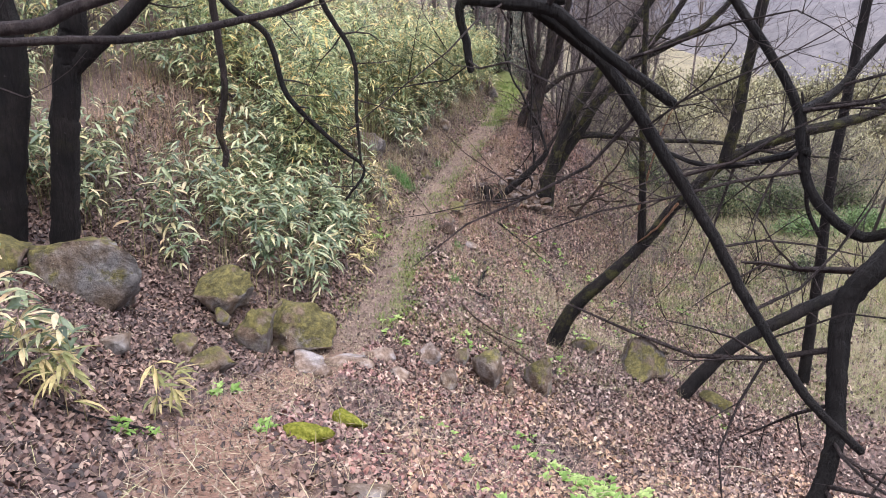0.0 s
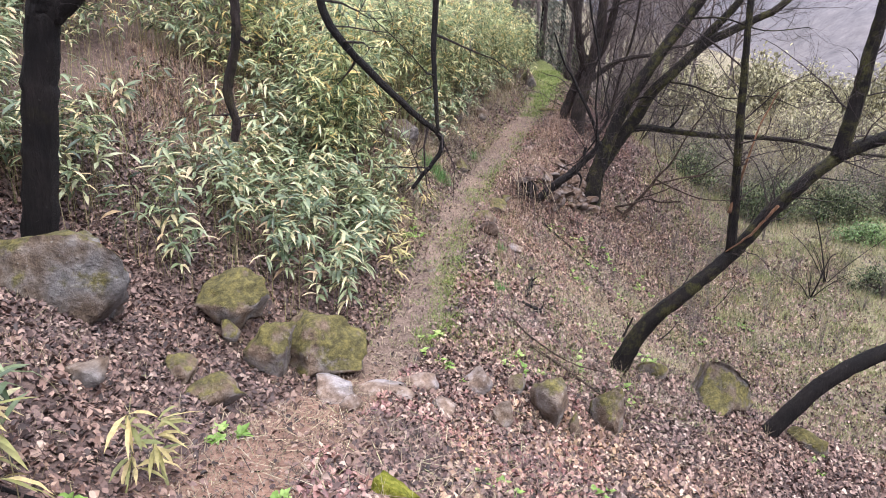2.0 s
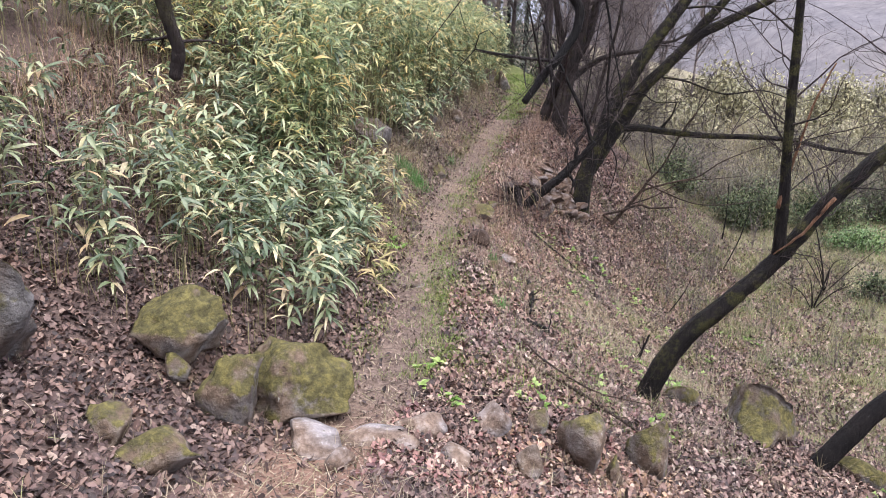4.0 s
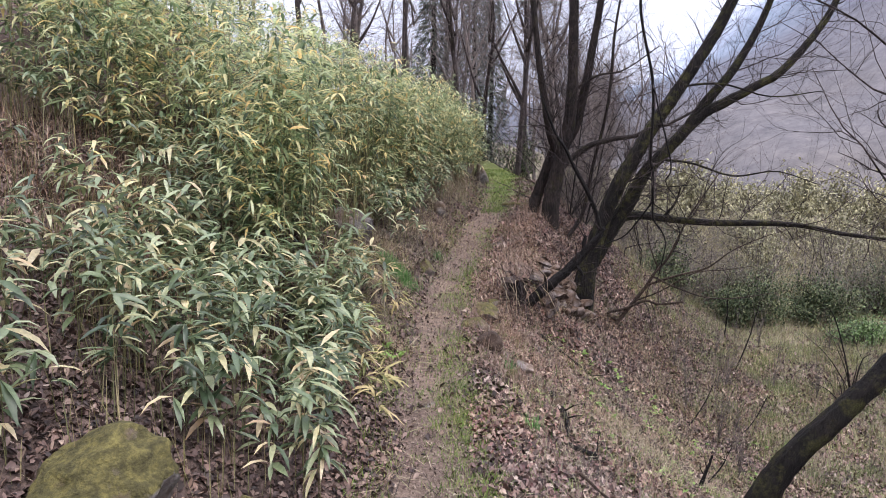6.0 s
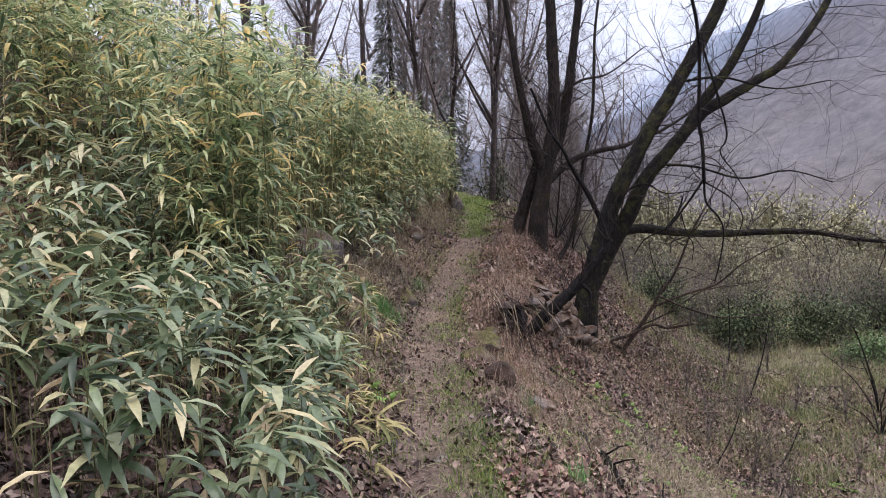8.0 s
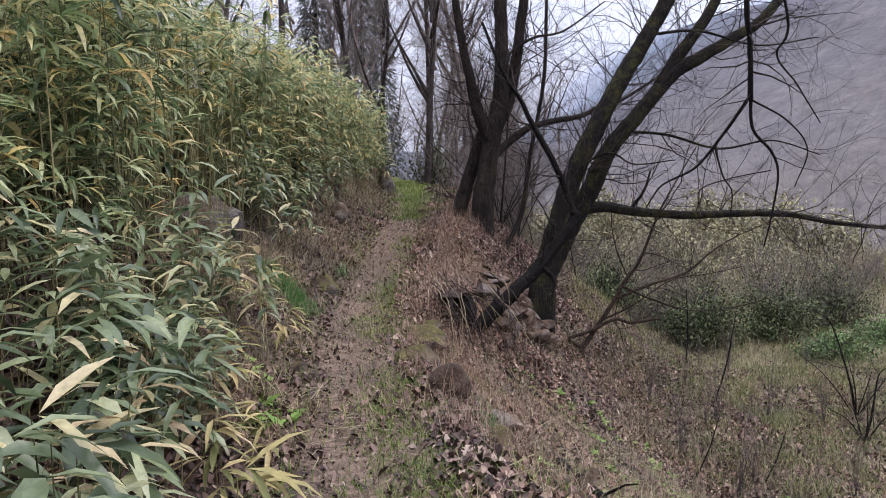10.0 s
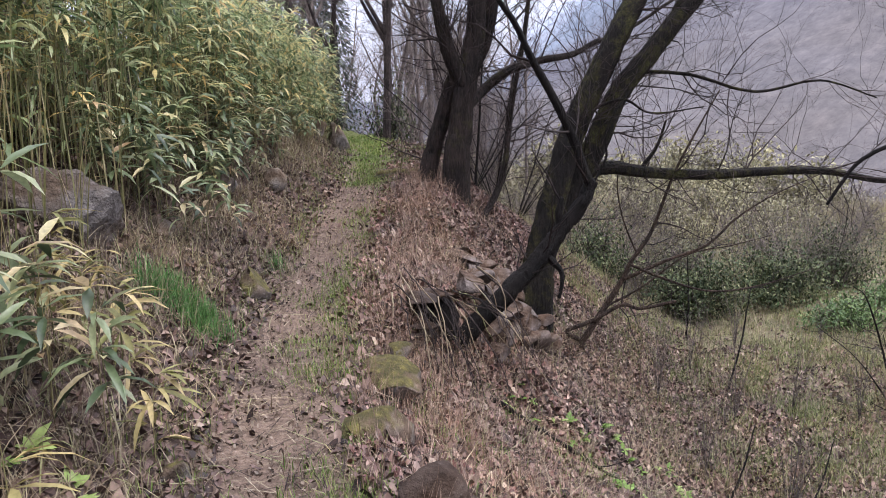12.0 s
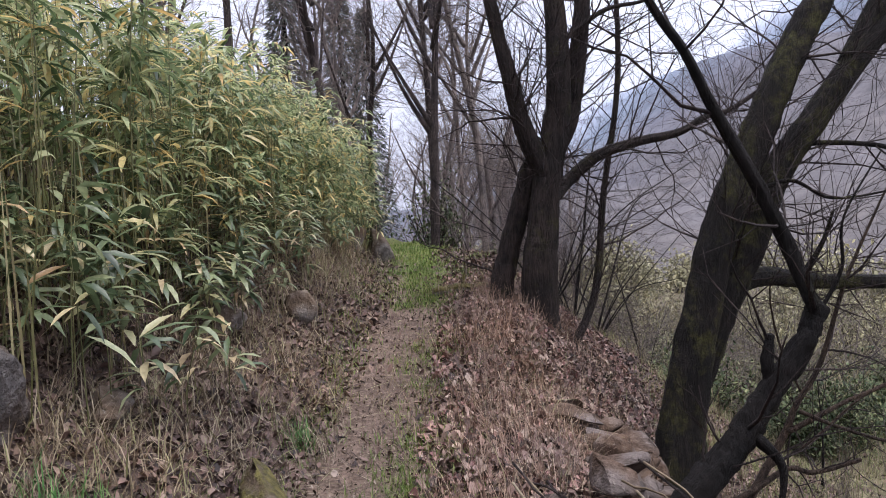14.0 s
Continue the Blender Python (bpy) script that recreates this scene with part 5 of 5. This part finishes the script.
x, y = clumps(23000, 22, 0.05, lambda: beside(9.3, 21, 0.36, 0.2))
keep = np.sin(2.3 * y) * np.sin(1.1 * y + 1) + rng.normal(0, 0.5, len(x)) > -0.35
x, y = x[keep], y[keep]
sward("trail_grass", "short green grass along the middle of the trail", MAT_GRASS, x, y, rng.uniform(0.03, 0.1, len(x)), rng.uniform(0.003, 0.006, len(x)))
x, y = clumps(2600, 20, 0.05, lambda: beside(10.6, 13.4, 0.12, 0.13))
sward("trail_turf", "patch of short green turf on the trail", MAT_GRASS, x, y, rng.uniform(0.02, 0.07, len(x)), rng.uniform(0.003, 0.006, len(x)), 0.7)
x, y = clumps(12000, 26, 0.07, lambda: beside(20.5, 26, 0.0, 0.5))
sward("far_grass", "bright short grass where the trail bends", MAT_GRASS, x, y, rng.uniform(0.04, 0.1, len(x)), rng.uniform(0.004, 0.008, len(x)))
x, y = clumps(2600, 14, 0.06, lambda: beside(9, 20, -0.5, 0.12))
sward("edge_grass", "thin grass at the foot of the bank", MAT_GRASS, x, y, rng.uniform(0.05, 0.13, len(x)), rng.uniform(0.003, 0.006, len(x)))
x, y = clumps(6500, 12, 0.06, lambda: beside(7.5, 24, 2.4, 1.1))
sward("dry_grass", "dry straw grass on the slope below the trail", MAT_STRAW, x, y, rng.uniform(0.07, 0.26, len(x)), rng.uniform(0.002, 0.005, len(x)), 0.45)
x, y = clumps(26000, 20, 0.12, lambda: (rng.uniform(2.5, 13), rng.uniform(10, 27)))
keep = x - spline(y, 1) > 3.3 + np.sin(1.9 * y) * 0.7
sward("meadow_grass", "sparse dry and green grass on the terrace", MAT_STRAW, x[keep], y[keep], rng.uniform(0.07, 0.34, keep.sum()), rng.uniform(0.002, 0.006, keep.sum()), 0.5)
x, y = clumps(80000, 45, 0.2, lambda: (rng.uniform(2.2, 14), rng.uniform(11, 26)))
keep = x - spline(y, 1) + np.sin(2.3 * x) * np.sin(1.7 * y) > 3.2
x, y = x[keep], y[keep]
sward("meadow_green", "green grass between dry stalks on the terrace", MAT_MEADOW, x, y, rng.uniform(0.05, 0.16, len(x)), rng.uniform(0.005, 0.011, len(x)), 0.6)
x, y = clumps(9000, 9, 0.05, lambda: beside(9.5, 19, 2.2, 1.3))
keep = x - spline(y, 1) > 0.75
sward("long_straw", "long bent stalks of dry grass among the leaves", MAT_STRAW, x[keep], y[keep], rng.uniform(0.16, 0.42, keep.sum()), rng.uniform(0.002, 0.004, keep.sum()), 0.6, 1.4)
x, y = clumps(8000, 40, 0.1, lambda: beside(9.5, 16, 1.9, 1.0))
keep = x - spline(y, 1) > 0.7
sward("slope_tufts", "small soft green tufts in the leaf litter", MAT_GRASS, x[keep], y[keep], rng.uniform(0.05, 0.16, keep.sum()), rng.uniform(0.003, 0.007, keep.sum()), 0.6)
x, y = clumps(22000, 20, 0.2, lambda: (rng.uniform(6, 30), rng.uniform(25.5, 42)))
sward("tall_dry_grass", "tall pale dry grass at the edge of the terrace", MAT_STRAW_PALE, x, y, rng.uniform(0.4, 1.1, len(x)), rng.uniform(0.01, 0.022, len(x)), 0.25, 0.8)
x, y = clumps(20000, 9, 0.06, lambda: beside(12.5, 24, -1.0, 0.3))
sward("bank_grass", "dry grass and rootlets hanging over the earth bank", MAT_STRAW, x, y, rng.uniform(0.08, 0.3, len(x)), rng.uniform(0.003, 0.007, len(x)), 0.9, 1.6)
x, y = clumps(6500, 12, 0.12, lambda: (rng.uniform(-5.8, -3.2), rng.uniform(11.8, 14.6)))
sward("hillside_straw", "pale tan dry straw lying on the leafy hillside", MAT_LITTER_TAN, x, y, rng.uniform(0.1, 0.35, len(x)), rng.uniform(0.003, 0.007, len(x)), 1.0, 1.0)
x, y = clumps(5000, 12, 0.07, lambda: beside(2.5, 9, rng.choice([-1.6, 1.5]), 0.8))
sward("slope_straw", "sparse dry straw on the leafy slope", MAT_STRAW, x, y, rng.uniform(0.06, 0.22, len(x)), rng.uniform(0.002, 0.005, len(x)), 0.9, 1.2)
for tx, ty, tn, ts in ((-0.9, 15.98, 620, 0.12), (-0.74, 16.02, 320, 0.1), (-0.05, 17.8, 60, 0.04), (0.35, 13.2, 70, 0.05), (0.3, 11.6, 80, 0.06)):
    sward("grass_tuft", "lush deep green tuft of grass beside the trail", MAT_TUFT, tx + rng.normal(0, ts, tn), ty + rng.normal(0, ts, tn), rng.uniform(0.12, 0.26, tn), rng.uniform(0.004, 0.007, tn), 0.3, 0.9)


def rosette(leaf, n):
    """A small herb: leaves from one shared heart."""
    a = rng.uniform(0, 6.3, n)
    v, (t, q) = leaf_set(np.zeros((n, 3)), np.stack([np.cos(a), np.sin(a), rng.uniform(0.3, 1.2, n)], 1), rng.uniform(0.7, 1.4, n) * leaf, rng.uniform(0.4, 0.6, n) * leaf, rng.uniform(0.1, 0.35, n))
    hh = Heap()
    hh.add(v, [np.where(t % 8 == 0, 0, t), np.where(q % 8 == 0, 0, q)])
    return hh.mesh("herb", MAT_HERB)


ROSETTES = [rosette(0.075, 11) for _ in range(6)]


def herbs(places, label, spread=0.16, n=6):
    for hx, hy in places:
        for _ in range(n):
            ax, ay = hx + rng.normal(0, spread), hy + rng.normal(0, spread)
            ob = new("herb", ROSETTES[int(rng.integers(6))])
            ob.matrix_world = pose(ax, ay, float(height(ax, ay)) + 0.01, 0, 0, rng.uniform(0, 360)) @ Matrix.Scale(rng.uniform(0.6, 1.3), 4)
            tagged(ob, label, "herb", "green herbs on the forest floor")


herbs([(1.55, 6.2), (1.75, 6.45), (1.4, 6.0), (1.2, 6.4), (2.2, 6.3), (2.4, 6.1), (1.9, 5.9)], "fresh green spring herb in leaf litter", 0.2, 14)
herbs([(1.6, 11.6), (2.2, 11.9), (2.6, 11.4), (1.3, 12.4), (2.0, 13.0), (3.0, 12.2), (3.6, 11.6), (1.2, 7.4), (0.2, 5.6), (0.1, 6.8), (-2.0, 6.3), (0.6, 4.6), (-1.3, 5.0), (-2.2, 4.6), (0.9, 12.9), (2.9, 14.0), (-1.1, 12.9), (-1.25, 13.6), (4.4, 9.9), (-0.6, 9.6), (-0.5, 9.0), (1.9, 14.4), (3.3, 15.5), (-0.9, 13.1)],
      "small green herb growing through dead leaves", 0.11, 5)

herbs([(float(spline(hy, 1)) + hu, hy) for hy, hu in zip(rng.uniform(9.3, 17, 26), rng.uniform(0.9, 6.0, 26))], "small green herb growing through dead leaves", 0.14, 7)

# ---- leaf litter ----


def litter(name, label, mat, x, y, size, tilt=0.55):
    n = len(x)
    z = height(x, y) + rng.uniform(0.004, 0.03, n)
    a, w = rng.uniform(0, 6.3, n), size * rng.uniform(0.45, 0.75, n)
    f = np.stack([np.cos(a), np.sin(a), rng.normal(0, tilt, n)], 1)
    s = np.stack([-np.sin(a), np.cos(a), rng.normal(0, tilt, n)], 1)
    c = np.stack([x, y, z], 1)
    curl = (size * rng.uniform(-0.12, 0.4, n))[:, None] * np.array([0, 0, 1.0])
    L, W = size[:, None], w[:, None]
    v = np.stack([c - f * L / 2, c - f * L * 0.12 + s * W / 2 + curl, c + f * L * 0.25 + s * W * 0.38 + curl, c + f * L / 2, c + f * L * 0.25 - s * W * 0.38 + curl, c - f * L * 0.12 - s * W / 2 + curl], 1).reshape(-1, 3)
    o = np.arange(n)[:, None] * 6
    hh = Heap()
    hh.add(v, [np.concatenate([o + [0, 1, 2, 3], o + [0, 3, 4, 5]])])
    return tagged(piece(name, hh, mat), label, "leaves", kind="stuff")


def strewn(n, y0, y1, u0, u1, power=1.0):
    y = y0 + (y1 - y0) * rng.random(n) ** power
    u = rng.uniform(u0, u1, n)
    return spline(y, 1) + u, y, u


x, y, u = strewn(240000, 2.4, 24, -5.0, 6.0, 1.12)
keep = rng.random(len(x)) > 0.94 * np.exp(-((u / (0.4 + 0.24 * step(9.5, 7.5, y))) ** 4)) + 0.55 * step(3.4, 7.0, u + 0.8 * np.sin(1.3 * y) * np.sin(1.7 * x)) * step(9, 14, y)
litter("leaf_litter", "dense layer of brown fallen leaves", MAT_LITTER, x[keep], y[keep], rng.uniform(0.025, 0.07, keep.sum()))
x, y, u = strewn(6000, 2.4, 24, 6.0, 11, 1.6)
litter("terrace_litter", "brown fallen leaves scattered over the terrace", MAT_LITTER, x, y, rng.uniform(0.035, 0.085, len(x)))
x, y, u = strewn(30000, 2.4, 22, 0.3, 2.6)
patchy = np.sin(1.7 * x + 0.9 * y) * np.sin(1.1 * y - 0.8 * x) > -0.25
litter("red_leaf_litter", "patches of wet red-brown fallen leaves", MAT_LITTER_RED, x[patchy], y[patchy], rng.uniform(0.03, 0.07, patchy.sum()))
x, y, u = strewn(7000, 2.4, 20, -0.6, 4.5)
n = len(x)
hh = Heap()
blades(hh, np.stack([x, y, height(x, y) + 0.015], 1), rng.uniform(0.08, 0.35, n), rng.uniform(0.003, 0.008, n), np.full(n, 1.5), rng.uniform(-0.1, 0.15, n), rng.uniform(0, 6.3, n))
tagged(piece("fallen_twigs", hh, MAT_STRAW), "thin dry twigs and straw strewn on the leaves", "twigs", kind="stuff")
x, y, u = strewn(16000, 2.6, 9.0, 1.2, 7.5)
keep = np.sin(1.3 * x + 0.4) * np.sin(1.6 * y) + rng.normal(0, 0.35, len(x)) > -0.1
litter("tan_leaf_litter", "drift of dry tan fallen leaves on the slope", MAT_LITTER_TAN, x[keep], y[keep], rng.uniform(0.04, 0.085, keep.sum()))
x, y, u = strewn(30000, -9, 34, -10, 12)
keep = np.abs(u) > 0.45
x, y = x[keep], y[keep]
litter("scattered_leaves", "thin scatter of brown fallen leaves", MAT_LITTER, x, y, rng.uniform(0.035, 0.08, len(x)))
x, y, u = strewn(22000, -3, 2.6, -4.5, 6)
litter("trailhead_leaves", "brown fallen leaves on the upper slope", MAT_LITTER, x, y, rng.uniform(0.035, 0.08, len(x)))
x, y, u = strewn(9000, 2.4, 22, -2.2, 4.0)
n = len(x)
hh = Heap()
blades(hh, np.stack([x, y, height(x, y) + 0.02], 1), rng.uniform(0.05, 0.3, n), rng.uniform(0.003, 0.007, n), np.full(n, 1.5), rng.uniform(-0.1, 0.15, n), rng.uniform(0, 6.3, n))
tagged(piece("dark_twigs", hh, MAT_TWIG), "small dark twigs scattered over the leaf litter", "twigs", kind="stuff")
x, y = clumps(6500, 10, 0.06, lambda: beside(14.2, 21, 1.25, 0.4))
keep = x - spline(y, 1) > 0.5
sward("bank_straw", "pinkish dry grass and stalks on the outer bank", MAT_STRAW_PINK, x[keep], y[keep], rng.uniform(0.08, 0.3, keep.sum()), rng.uniform(0.002, 0.005, keep.sum()), 0.7, 1.3)
x, y, u = strewn(2600, 8.8, 15.5, -7.0, -1.0)
sward("bare_culms", "thin leafless straw-coloured culms among dwarf bamboo", MAT_CULM, x, y, rng.uniform(0.25, 0.75, len(x)), rng.uniform(0.004, 0.008, len(x)), 0.2, 0.25, "bamboo")
x, y, u = strewn(1300, 14.8, 24, -3.4, -1.25)
sward("thicket_culms", "close-set leafless culms in the foot of the bamboo", MAT_CULM, x, y, rng.uniform(0.9, 1.9, len(x)), rng.uniform(0.007, 0.012, len(x)), 0.1, 0.15, "bamboo")
x, y, u = strewn(14000, 2.4, 22, -0.5, 0.5)
litter("trail_grit", "small bits of earth and stone on the trail", MAT_GRIT, x, y, rng.uniform(0.008, 0.026, len(x)), 0.8)
x, y, u = strewn(100000, 8.0, 21.5, 0.45, 8.5)
keep = rng.random(len(x)) > 0.75 * step(3.5, 8.0, u)
x, y = x[keep], y[keep]
litter("slope_leaves", "curled brown and purplish leaves on the slope below the trail", MAT_LITTER_PALE, x, y, rng.uniform(0.035, 0.08, len(x)), 0.75)
x, y = clumps(2200, 6, 0.1, lambda: (rng.uniform(3.5, 13), rng.uniform(13, 25)))
keep = x - spline(y, 1) > 2.8
sward("terrace_stalks", "tall thin dry stalks standing over the terrace grass", MAT_STRAW, x[keep], y[keep], rng.uniform(0.25, 0.75, keep.sum()), rng.uniform(0.004, 0.009, keep.sum()), 0.25, 0.5)
x, y = clumps(14000, 60, 0.12, lambda: (rng.uniform(4.5, 13.5), rng.uniform(14, 24)))
sward("terrace_tussocks", "soft green tussocks scattered over the terrace", MAT_MEADOW, x, y, rng.uniform(0.1, 0.28, len(x)), rng.uniform(0.005, 0.01, len(x)), 0.5)
x, y = clumps(5200, 9, 0.05, lambda: beside(12.5, 21, 0.75, 0.25))
sward("bank_stems", "upright pale dead stems poking through the leaves", MAT_STRAW_PINK, x, y, rng.uniform(0.1, 0.34, len(x)), rng.uniform(0.002, 0.004, len(x)), 0.4, 0.6)
